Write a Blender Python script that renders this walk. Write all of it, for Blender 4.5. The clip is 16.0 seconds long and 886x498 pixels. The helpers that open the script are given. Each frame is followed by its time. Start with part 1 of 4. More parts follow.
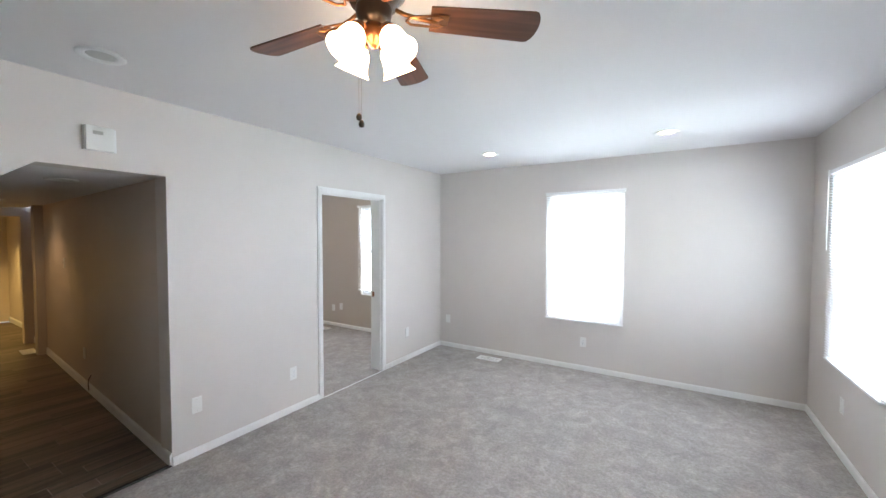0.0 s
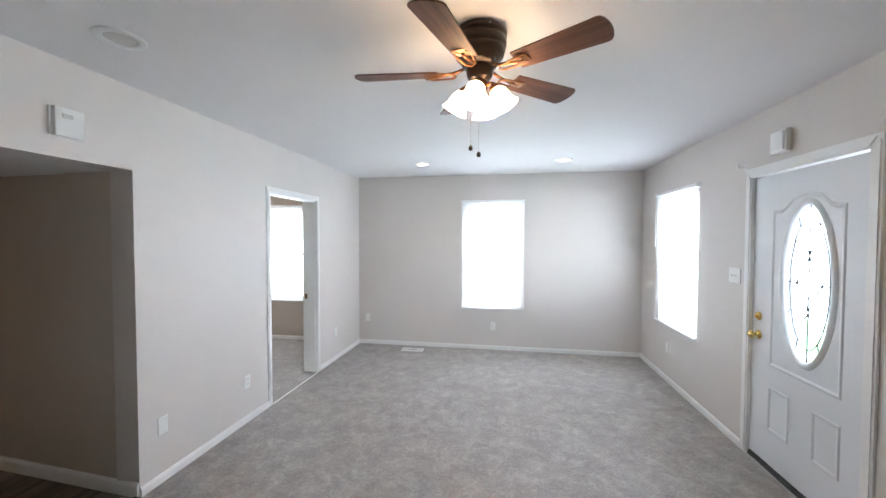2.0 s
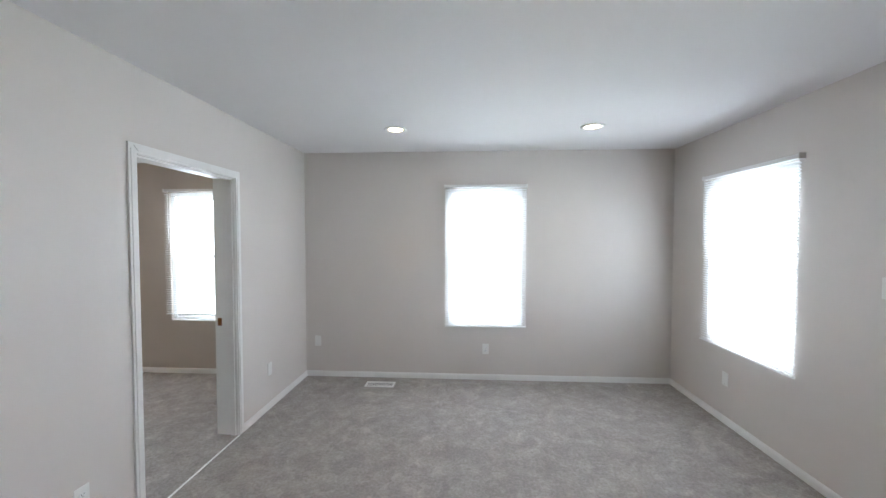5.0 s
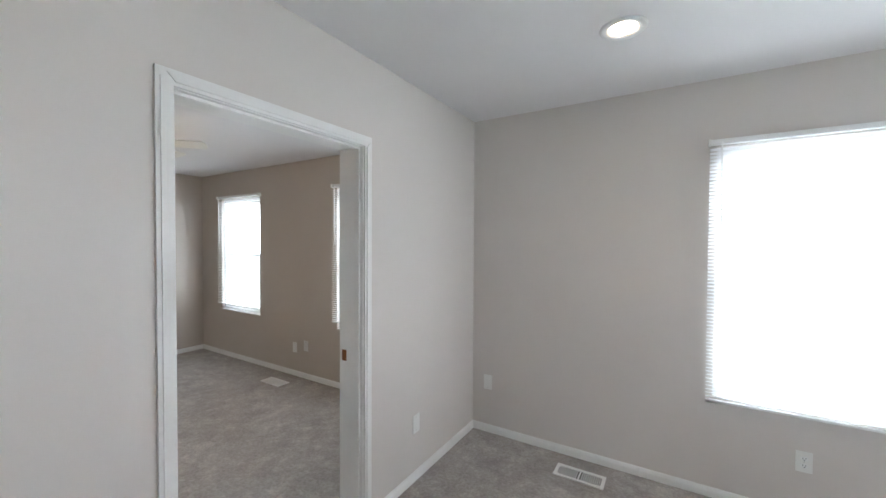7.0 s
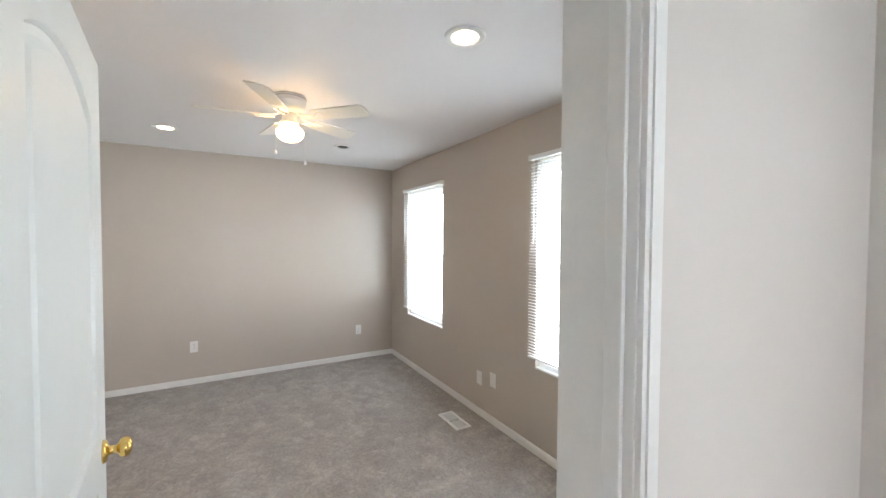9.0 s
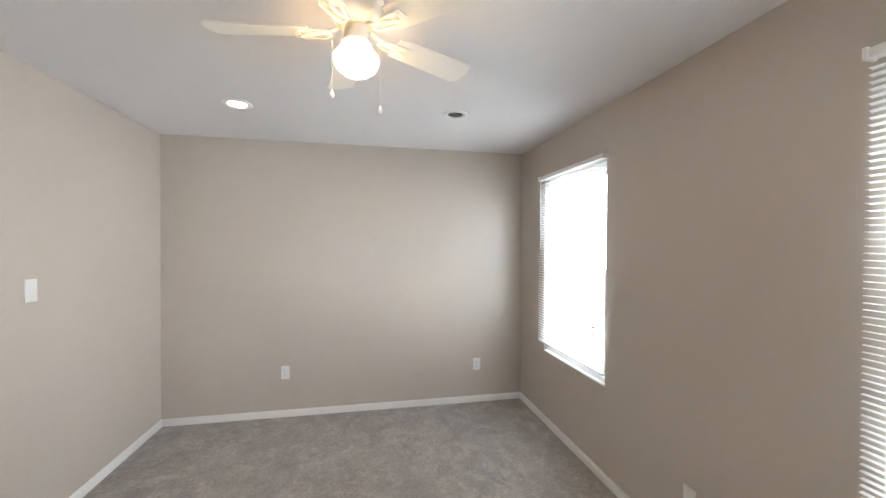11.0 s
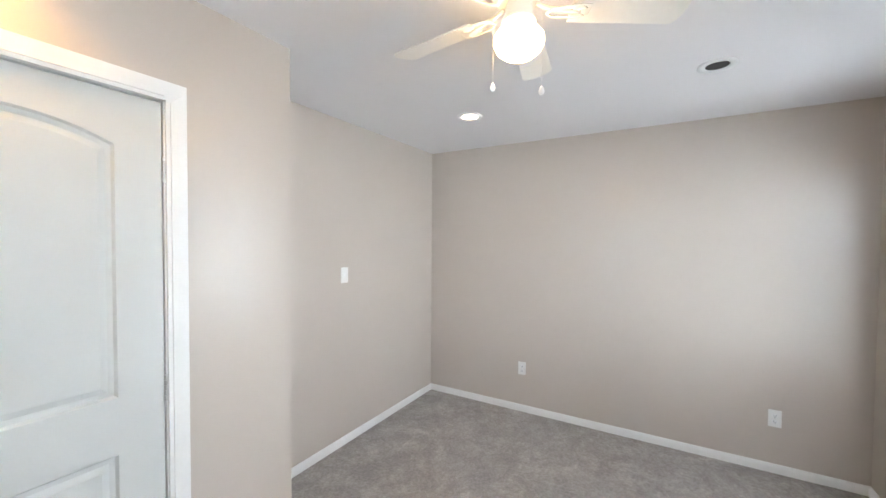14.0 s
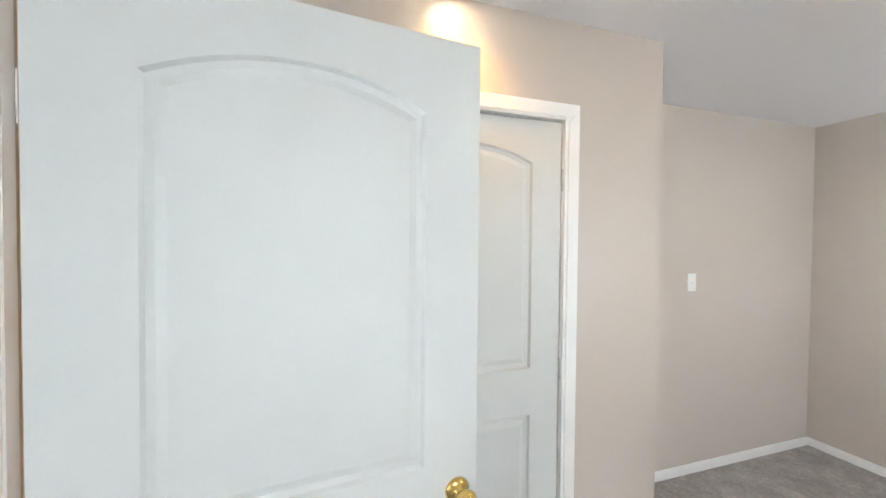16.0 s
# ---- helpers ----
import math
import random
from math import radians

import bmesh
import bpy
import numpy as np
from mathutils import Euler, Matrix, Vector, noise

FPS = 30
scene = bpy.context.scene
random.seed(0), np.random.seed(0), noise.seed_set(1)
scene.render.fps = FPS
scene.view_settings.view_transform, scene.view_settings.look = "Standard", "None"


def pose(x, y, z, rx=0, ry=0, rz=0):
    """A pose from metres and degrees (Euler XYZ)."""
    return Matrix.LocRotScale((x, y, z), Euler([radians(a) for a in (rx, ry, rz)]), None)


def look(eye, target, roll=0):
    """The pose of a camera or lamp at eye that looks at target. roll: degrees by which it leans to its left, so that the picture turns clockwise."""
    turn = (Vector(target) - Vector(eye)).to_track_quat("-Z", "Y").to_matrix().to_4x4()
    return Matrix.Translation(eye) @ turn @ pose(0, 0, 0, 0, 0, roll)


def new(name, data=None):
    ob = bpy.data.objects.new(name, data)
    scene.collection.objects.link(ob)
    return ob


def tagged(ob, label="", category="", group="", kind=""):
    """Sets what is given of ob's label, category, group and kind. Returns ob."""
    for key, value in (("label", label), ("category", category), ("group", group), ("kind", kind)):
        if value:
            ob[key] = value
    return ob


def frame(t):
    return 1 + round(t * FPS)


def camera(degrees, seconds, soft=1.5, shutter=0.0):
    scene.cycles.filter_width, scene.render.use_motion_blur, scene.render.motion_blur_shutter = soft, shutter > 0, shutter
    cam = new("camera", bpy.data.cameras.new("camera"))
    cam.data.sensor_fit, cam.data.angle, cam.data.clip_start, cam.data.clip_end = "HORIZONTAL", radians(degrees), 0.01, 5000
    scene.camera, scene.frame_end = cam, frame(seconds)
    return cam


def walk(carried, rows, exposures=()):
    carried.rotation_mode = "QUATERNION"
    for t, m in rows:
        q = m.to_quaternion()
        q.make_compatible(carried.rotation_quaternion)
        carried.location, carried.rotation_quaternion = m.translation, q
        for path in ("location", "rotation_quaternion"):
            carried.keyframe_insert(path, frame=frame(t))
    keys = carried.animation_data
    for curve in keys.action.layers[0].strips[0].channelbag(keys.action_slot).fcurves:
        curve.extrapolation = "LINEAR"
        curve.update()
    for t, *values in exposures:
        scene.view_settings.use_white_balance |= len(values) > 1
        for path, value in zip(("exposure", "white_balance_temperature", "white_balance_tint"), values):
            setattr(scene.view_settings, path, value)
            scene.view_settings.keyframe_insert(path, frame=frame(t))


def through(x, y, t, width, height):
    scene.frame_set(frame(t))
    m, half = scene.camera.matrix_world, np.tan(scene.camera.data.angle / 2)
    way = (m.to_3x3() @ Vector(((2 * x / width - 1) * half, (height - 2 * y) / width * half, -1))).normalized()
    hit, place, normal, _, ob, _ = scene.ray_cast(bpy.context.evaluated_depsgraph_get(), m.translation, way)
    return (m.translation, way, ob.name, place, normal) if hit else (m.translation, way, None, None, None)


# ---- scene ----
cam = camera(99.3, 16.0)
PATH = [
    (0, (1.156, 0.645, 1.605), (0.1, 2.342, 1.536), 0.1),
    (0.5, (0.92, 0.397, 1.626), (0.051, 2.196, 1.55), 0.2),
    (1, (0.703, 0.192, 1.611), (0.034, 2.075, 1.54), 0.2),
    (1.5, (0.539, 0.015, 1.607), (0.048, 1.953, 1.541), 0.1),
    (2, (0.43, -0.093, 1.602), (0.089, 1.877, 1.543), 0.1),
    (2.5, (0.309, -0.116, 1.588), (0.118, 1.874, 1.527), 0.2),
    (3, (0.191, -0.042, 1.594), (0.129, 1.956, 1.519), -0.1),
    (5.5, (-0.013, 1.58, 1.571), (-0.181, 3.572, 1.506), 0.2),
    (6, (-0.027, 1.944, 1.521), (-0.553, 3.873, 1.48), 0.5),
    (6.5, (-0.228, 2.248, 1.542), (-0.998, 4.093, 1.491), 0.4),
    (7, (-0.402, 2.555, 1.534), (-1.447, 4.261, 1.492), 0.3),
    (7.5, (-0.633, 2.836, 1.534), (-1.896, 4.386, 1.48), 0.5),
    (8, (-0.895, 3.074, 1.538), (-2.319, 4.478, 1.48), 0.3),
    (8.3, (-1.047, 3.187, 1.522), (-2.574, 4.477, 1.47), 0.3),
    (8.5, (-1.121, 3.245, 1.498), (-2.702, 4.47, 1.459), 0.2),
    (8.8, (-1.299, 3.37, 1.515), (-2.992, 4.433, 1.464), 0.2),
    (9, (-1.406, 3.419, 1.527), (-3.141, 4.413, 1.471), 0.3),
    (9.2, (-1.532, 3.451, 1.52), (-3.304, 4.376, 1.467), 0.4),
    (11.3, (-2.644, 3.914, 1.519), (-4.622, 4.202, 1.476), 0.3),
    (11.5, (-2.684, 3.987, 1.548), (-4.672, 4.199, 1.488), 0.3),
    (12, (-2.761, 4.098, 1.541), (-4.76, 4.119, 1.482), 0.3),
    (12.5, (-2.786, 4.163, 1.522), (-4.772, 3.926, 1.474), 0.4),
    (13, (-2.806, 4.214, 1.533), (-4.739, 3.703, 1.484), 0.4),
    (13.5, (-2.8, 4.219, 1.545), (-4.647, 3.456, 1.49), 0.4),
    (14, (-2.787, 4.187, 1.549), (-4.512, 3.177, 1.496), 0.4),
    (14.5, (-2.775, 4.162, 1.547), (-4.319, 2.892, 1.493), 0.4),
    (15, (-2.722, 4.137, 1.547), (-4.015, 2.613, 1.482), 1.0),
    (15.5, (-2.621, 4.066, 1.542), (-3.627, 2.338, 1.484), 0.7),
    (16, (-2.501, 3.986, 1.533), (-3.122, 2.085, 1.491), 0.5),
]
walk(cam, [(t, look(eye, target, roll)) for t, eye, target, roll in PATH],
     exposures=[(0, 0.78, 6200, 10), (3, 0.64, 6150, 10), (5.5, 0.22, 6350, 10), (7, 0.20, 6450, 10), (8, 0.48, 6550, 10), (9, 0.70, 6600, 10),
                (11.5, 0.72, 6600, 10), (12.5, 0.90, 6450, 10), (14.5, 0.84, 6300, 10), (16, 0.74, 6550, 10)])

# ---- world and light ----
world = bpy.data.worlds.new("world")
scene.world = world
world.use_nodes = True
_n = world.node_tree.nodes
_sky = _n.new("ShaderNodeTexSky")
_sky.sky_type = "NISHITA"
_sky.sun_disc = False
_sky.sun_elevation, _sky.sun_rotation = radians(48), radians(200)
world.node_tree.links.new(_sky.outputs[0], _n["Background"].inputs[0])
_n["Background"].inputs[1].default_value = 0.1
_sun = bpy.data.lights.new("sun", "SUN")
_sun.energy, _sun.angle, _sun.color = 1.0, radians(12), (1.0, 0.96, 0.9)
new("sun", _sun).matrix_basis = look((0, -8, 12), (1.5, 0, 0))

DAY = 22.0          # glow of the bright overcast outdoors beyond the panes
DAY_EAST = 17.0    # the same daylight, glow lowered on the east backdrop; no porch is built
LIVING_H, BED_H, HALL_H = 2.505, 2.415, 2.005

# ---- materials ----


def nodes_of(name):
    m = bpy.data.materials.new(name)
    m.use_nodes = True
    nt = m.node_tree
    return m, nt, nt.nodes["Principled BSDF"]


def surface(name, color, rough=0.5, metal=0.0, vary=0.06, scale=3.0, grain=60.0, bump=0.1, dist=0.002, spec=0.5):
    """A surface with variation at two scales and a fine relief."""
    m, nt, p = nodes_of(name)
    tc = nt.nodes.new("ShaderNodeTexCoord")
    geo = nt.nodes.new("ShaderNodeNewGeometry")
    big = nt.nodes.new("ShaderNodeTexNoise")
    big.inputs["Scale"].default_value = scale
    big.inputs["Detail"].default_value = 4
    fine = nt.nodes.new("ShaderNodeTexNoise")
    fine.inputs["Scale"].default_value = grain
    fine.inputs["Detail"].default_value = 3
    nt.links.new(geo.outputs["Position"], big.inputs["Vector"])
    nt.links.new(geo.outputs["Position"], fine.inputs["Vector"])
    add = nt.nodes.new("ShaderNodeMath")
    add.operation = "ADD"
    nt.links.new(big.outputs["Fac"], add.inputs[0])
    half = nt.nodes.new("ShaderNodeMath")
    half.operation = "MULTIPLY"
    half.inputs[1].default_value = 0.4
    nt.links.new(fine.outputs["Fac"], half.inputs[0])
    nt.links.new(half.outputs[0], add.inputs[1])
    ramp = nt.nodes.new("ShaderNodeValToRGB")
    ramp.color_ramp.elements[0].position, ramp.color_ramp.elements[1].position = 0.4, 1.0
    ramp.color_ramp.elements[0].color = (*[c * (1 - vary) for c in color], 1)
    ramp.color_ramp.elements[1].color = (*[min(1, c * (1 + vary)) for c in color], 1)
    nt.links.new(add.outputs[0], ramp.inputs[0])
    nt.links.new(ramp.outputs[0], p.inputs["Base Color"])
    p.inputs["Roughness"].default_value = rough
    p.inputs["Metallic"].default_value = metal
    p.inputs["Specular IOR Level"].default_value = spec
    if bump:
        b = nt.nodes.new("ShaderNodeBump")
        b.inputs["Strength"].default_value = bump
        b.inputs["Distance"].default_value = dist
        nt.links.new(fine.outputs["Fac"], b.inputs["Height"])
        nt.links.new(b.outputs[0], p.inputs["Normal"])
    return m


def carpet():
    m, nt, p = nodes_of("grey_carpet")
    geo = nt.nodes.new("ShaderNodeNewGeometry")

    def noise_at(scale, detail, rough=0.5, warp=0.0):
        n = nt.nodes.new("ShaderNodeTexNoise")
        n.inputs["Scale"].default_value, n.inputs["Detail"].default_value = scale, detail
        n.inputs["Roughness"].default_value, n.inputs["Distortion"].default_value = rough, warp
        nt.links.new(geo.outputs["Position"], n.inputs["Vector"])
        return n
    patch, tuft, pile = noise_at(5.0, 10, 0.74, 0.5), noise_at(55, 3), noise_at(330, 2)
    r = nt.nodes.new("ShaderNodeValToRGB")
    r.color_ramp.elements[0].position, r.color_ramp.elements[1].position = 0.36, 0.66
    r.color_ramp.elements[0].color = (0.325, 0.302, 0.285, 1)
    r.color_ramp.elements[1].color = (0.442, 0.414, 0.394, 1)
    nt.links.new(patch.outputs["Fac"], r.inputs[0])
    r2 = nt.nodes.new("ShaderNodeValToRGB")
    r2.color_ramp.elements[0].position, r2.color_ramp.elements[1].position = 0.36, 0.64
    r2.color_ramp.elements[0].color, r2.color_ramp.elements[1].color = (0.76, 0.76, 0.76, 1), (1.14, 1.14, 1.14, 1)
    mixn = nt.nodes.new("ShaderNodeMath")
    mixn.operation = "MULTIPLY_ADD"
    mixn.inputs[1].default_value = 0.5
    nt.links.new(pile.outputs["Fac"], mixn.inputs[0])
    h = nt.nodes.new("ShaderNodeMath")
    h.operation = "MULTIPLY"
    h.inputs[1].default_value = 0.5
    nt.links.new(tuft.outputs["Fac"], h.inputs[0])
    nt.links.new(h.outputs[0], mixn.inputs[2])
    nt.links.new(mixn.outputs[0], r2.inputs[0])
    mul = nt.nodes.new("ShaderNodeMix")
    mul.data_type, mul.blend_type = "RGBA", "MULTIPLY"
    mul.inputs["Factor"].default_value = 1.0
    nt.links.new(r.outputs[0], mul.inputs["A"])
    nt.links.new(r2.outputs[0], mul.inputs["B"])
    # brushed strokes left in the pile by feet and the vacuum cleaner
    stroke = noise_at(2.6, 5, 0.62, 3.2)
    fleck = noise_at(13.0, 4, 0.6, 1.4)
    both = nt.nodes.new("ShaderNodeMath")
    both.operation = "MULTIPLY"
    nt.links.new(stroke.outputs["Fac"], both.inputs[0])
    nt.links.new(fleck.outputs["Fac"], both.inputs[1])
    r3 = nt.nodes.new("ShaderNodeValToRGB")
    r3.color_ramp.elements[0].position, r3.color_ramp.elements[1].position = 0.22, 0.38
    r3.color_ramp.elements[0].color, r3.color_ramp.elements[1].color = (0.93, 0.93, 0.93, 1), (1.17, 1.165, 1.165, 1)
    nt.links.new(both.outputs[0], r3.inputs[0])
    mul2 = nt.nodes.new("ShaderNodeMix")
    mul2.data_type, mul2.blend_type = "RGBA", "MULTIPLY"
    mul2.inputs["Factor"].default_value = 1.0
    nt.links.new(mul.outputs["Result"], mul2.inputs["A"])
    nt.links.new(r3.outputs[0], mul2.inputs["B"])
    nt.links.new(mul2.outputs["Result"], p.inputs["Base Color"])
    p.inputs["Roughness"].default_value = 0.95
    p.inputs["Specular IOR Level"].default_value = 0.15
    p.inputs["Sheen Weight"].default_value = 0.15
    b = nt.nodes.new("ShaderNodeBump")
    b.inputs["Strength"].default_value, b.inputs["Distance"].default_value = 0.5, 0.006
    nt.links.new(mixn.outputs[0], b.inputs["Height"])
    nt.links.new(b.outputs[0], p.inputs["Normal"])
    return m


def wood(name, dark, light, axis, rough=0.4, streak=14.0, along=1.2):
    """Wood with streaks along one axis; each piece takes its own tone."""
    m, nt, p = nodes_of(name)
    geo = nt.nodes.new("ShaderNodeTexCoord")
    info = nt.nodes.new("ShaderNodeObjectInfo")
    mp = nt.nodes.new("ShaderNodeMapping")
    mp.inputs["Scale"].default_value = [along if k == axis else streak for k in range(3)]
    comb = nt.nodes.new("ShaderNodeVectorMath")
    comb.operation = "MULTIPLY_ADD"
    comb.inputs[1].default_value = (9, 7, 5)
    nt.links.new(info.outputs["Random"], comb.inputs[0])
    nt.links.new(geo.outputs["Object"], comb.inputs[2])
    nt.links.new(comb.outputs[0], mp.inputs["Vector"])
    n = nt.nodes.new("ShaderNodeTexNoise")
    n.inputs["Scale"].default_value, n.inputs["Detail"].default_value, n.inputs["Distortion"].default_value = 1.5, 7, 0.6
    nt.links.new(mp.outputs[0], n.inputs["Vector"])
    add = nt.nodes.new("ShaderNodeMath")
    add.operation = "MULTIPLY_ADD"
    add.inputs[1].default_value = 0.3
    nt.links.new(info.outputs["Random"], add.inputs[0])
    nt.links.new(n.outputs["Fac"], add.inputs[2])
    r = nt.nodes.new("ShaderNodeValToRGB")
    r.color_ramp.elements[0].position, r.color_ramp.elements[1].position = 0.42, 0.85
    r.color_ramp.elements[0].color, r.color_ramp.elements[1].color = (*dark, 1), (*light, 1)
    nt.links.new(add.outputs[0], r.inputs[0])
    nt.links.new(r.outputs[0], p.inputs["Base Color"])
    p.inputs["Roughness"].default_value = rough
    b = nt.nodes.new("ShaderNodeBump")
    b.inputs["Strength"].default_value, b.inputs["Distance"].default_value = 0.15, 0.002
    nt.links.new(n.outputs["Fac"], b.inputs["Height"])
    nt.links.new(b.outputs[0], p.inputs["Normal"])
    return m


def glow(name, color, strength):
    m, nt, p = nodes_of(name)
    p.inputs["Base Color"].default_value = (*color, 1)
    p.inputs["Emission Color"].default_value = (*color, 1)
    p.inputs["Emission Strength"].default_value = strength
    return m


def translucent(name, color, through=0.5):
    m, nt, p = nodes_of(name)
    p.inputs["Base Color"].default_value = (*color, 1)
    p.inputs["Roughness"].default_value = 0.45
    t = nt.nodes.new("ShaderNodeBsdfTranslucent")
    t.inputs[0].default_value = (*color, 1)
    mix = nt.nodes.new("ShaderNodeMixShader")
    mix.inputs[0].default_value = through
    nt.links.new(p.outputs[0], mix.inputs[1])
    nt.links.new(t.outputs[0], mix.inputs[2])
    nt.links.new(mix.outputs[0], nt.nodes["Material Output"].inputs[0])
    return m


def glass(name):
    m, nt, p = nodes_of(name)
    p.inputs["Base Color"].default_value = (0.97, 0.99, 0.98, 1)
    p.inputs["Roughness"].default_value = 0.0
    p.inputs["Transmission Weight"].default_value = 1.0
    p.inputs["IOR"].default_value = 1.45
    return m


def outdoors(name, strength):
    """The overexposed daylight beyond the panes: pale sky, some foliage low down, pale siding bands."""
    m, nt, p = nodes_of(name)
    geo = nt.nodes.new("ShaderNodeNewGeometry")
    sep = nt.nodes.new("ShaderNodeSeparateXYZ")
    nt.links.new(geo.outputs["Position"], sep.inputs[0])
    n = nt.nodes.new("ShaderNodeTexNoise")
    n.inputs["Scale"].default_value, n.inputs["Detail"].default_value = 1.6, 8
    nt.links.new(geo.outputs["Position"], n.inputs["Vector"])
    low = nt.nodes.new("ShaderNodeMapRange")
    low.inputs["From Min"].default_value, low.inputs["From Max"].default_value = 1.3, -0.2
    nt.links.new(sep.outputs["Z"], low.inputs["Value"])
    mul = nt.nodes.new("ShaderNodeMath")
    mul.operation = "MULTIPLY"
    nt.links.new(low.outputs[0], mul.inputs[0])
    nt.links.new(n.outputs["Fac"], mul.inputs[1])
    r = nt.nodes.new("ShaderNodeValToRGB")
    r.color_ramp.elements[0].position, r.color_ramp.elements[1].position = 0.16, 0.42
    r.color_ramp.elements[0].color, r.color_ramp.elements[1].color = (0.845, 0.91, 1.0, 1), (0.10, 0.17, 0.10, 1)
    nt.links.new(mul.outputs[0], r.inputs[0])
    e = nt.nodes.new("ShaderNodeEmission")
    e.inputs[1].default_value = strength
    # the neighbour's pale lap siding, dimmer than the open sky beside it
    bands = nt.nodes.new("ShaderNodeMath")
    bands.operation = "FRACT"
    scaled = nt.nodes.new("ShaderNodeMath")
    scaled.operation = "MULTIPLY"
    scaled.inputs[1].default_value = 4.5
    nt.links.new(sep.outputs["Z"], scaled.inputs[0])
    nt.links.new(scaled.outputs[0], bands.inputs[0])
    lap = nt.nodes.new("ShaderNodeValToRGB")
    lap.color_ramp.elements[0].position, lap.color_ramp.elements[1].position = 0.04, 0.12
    lap.color_ramp.elements[0].color, lap.color_ramp.elements[1].color = (0.13, 0.145, 0.16, 1), (0.345, 0.375, 0.40, 1)
    nt.links.new(bands.outputs[0], lap.inputs[0])
    side = nt.nodes.new("ShaderNodeMapRange")
    side.inputs["From Min"].default_value, side.inputs["From Max"].default_value = -1.6, -1.7
    nt.links.new(sep.outputs["X"], side.inputs["Value"])
    mixs = nt.nodes.new("ShaderNodeMix")
    mixs.data_type = "RGBA"
    nt.links.new(side.outputs[0], mixs.inputs["Factor"])
    nt.links.new(r.outputs[0], mixs.inputs["A"])
    nt.links.new(lap.outputs[0], mixs.inputs["B"])
    nt.links.new(mixs.outputs["Result"], e.inputs[0])
    nt.links.new(e.outputs[0], nt.nodes["Material Output"].inputs[0])
    return m


M = {
    "wall": surface("greige_wall_paint", (0.66, 0.622, 0.592), 0.42, vary=0.03, scale=1.3, grain=220, bump=0.10, dist=0.001, spec=0.45),
    "bed_wall": surface("taupe_wall_paint", (0.535, 0.478, 0.425), 0.30, vary=0.04, scale=1.1, grain=220, bump=0.08, dist=0.001, spec=0.6),
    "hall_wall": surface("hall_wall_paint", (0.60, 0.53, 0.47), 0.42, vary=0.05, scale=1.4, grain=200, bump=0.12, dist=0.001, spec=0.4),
    "ceiling": surface("ceiling_white", (0.80, 0.79, 0.80), 0.85, vary=0.02, scale=0.8, grain=160, bump=0.15, dist=0.001, spec=0.2),
    "trim": surface("white_trim_paint", (0.80, 0.80, 0.79), 0.38, vary=0.04, scale=6, grain=90, bump=0.08, dist=0.001),
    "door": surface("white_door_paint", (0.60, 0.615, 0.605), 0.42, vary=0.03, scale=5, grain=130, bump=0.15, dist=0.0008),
    "front_door": surface("white_steel_door_paint", (0.74, 0.77, 0.80), 0.42, vary=0.02, scale=4, grain=150, bump=0.08, dist=0.0006),
    "plastic": surface("white_plastic", (0.80, 0.80, 0.78), 0.35, vary=0.02, bump=0),
    "grey": surface("grey_plastic", (0.50, 0.50, 0.47), 0.4, vary=0.03, bump=0),
    "slot": surface("dark_slot", (0.03, 0.03, 0.03), 0.6, bump=0),
    "vinyl": surface("white_vinyl", (0.82, 0.83, 0.83), 0.3, vary=0.02, bump=0),
    "slat": translucent("white_blind_slat", (0.88, 0.89, 0.90), 0.5),
    "brass": surface("polished_brass", (0.83, 0.60, 0.20), 0.18, 1.0, vary=0.06, scale=20, bump=0),
    "bronze": surface("dark_oiled_bronze", (0.055, 0.040, 0.032), 0.32, 0.75, vary=0.15, scale=15, bump=0.05),
    "copper": surface("warm_bronze_fitting", (0.26, 0.115, 0.05), 0.36, 0.85, vary=0.1, scale=20, bump=0),
    "steel": surface("satin_steel", (0.62, 0.62, 0.60), 0.3, 1.0, vary=0.05, bump=0),
    "lead": surface("dark_lead_came", (0.08, 0.09, 0.10), 0.5, 0.6, bump=0),
    "walnut": wood("reddish_walnut_blade", (0.060, 0.022, 0.012), (0.19, 0.075, 0.042), 0, 0.55, 22, 1.5),
    "pine": wood("raw_door_edge_wood", (0.36, 0.15, 0.055), (0.56, 0.27, 0.11), 2, 0.6, 30, 1.6),
    "plank": wood("weathered_plank", (0.045, 0.032, 0.024), (0.19, 0.145, 0.11), 1, 0.38, 16, 1.0),
    "rubber": surface("black_threshold", (0.02, 0.02, 0.02), 0.6, bump=0),
    "white_fan": surface("white_fan_enamel", (0.82, 0.80, 0.75), 0.4, vary=0.03, bump=0),
    "globe": glow("lit_white_glass", (1.0, 0.66, 0.32), 16.0),
    "bell": glow("lit_frosted_glass", (1.0, 0.70, 0.40), 13.0),
    "can_lit": glow("lit_lamp_face", (1.0, 0.80, 0.56), 20.0),
    "can_dark": surface("unlit_lamp_face", (0.62, 0.62, 0.60), 0.4, bump=0),
    "glass": glass("clear_glass"),
    "carpet": carpet(),
    "day": outdoors("bright_outdoors", DAY),
    "porch_day": outdoors("bright_outdoors_east", DAY_EAST),
}

# ---- mesh helpers ----


def mesh_object(name, bm, mats, parent=None, label="", smooth=False):
    me = bpy.data.meshes.new(name)
    bmesh.ops.recalc_face_normals(bm, faces=bm.faces)
    bm.to_mesh(me)
    bm.free()
    for m in (mats if isinstance(mats, (list, tuple)) else [mats]):
        me.materials.append(M[m])
    if smooth:
        for poly in me.polygons:
            poly.use_smooth = True
    ob = new(name, me)
    if parent is not None:
        ob.parent = parent
    if label:
        ob["label"] = label
    return ob


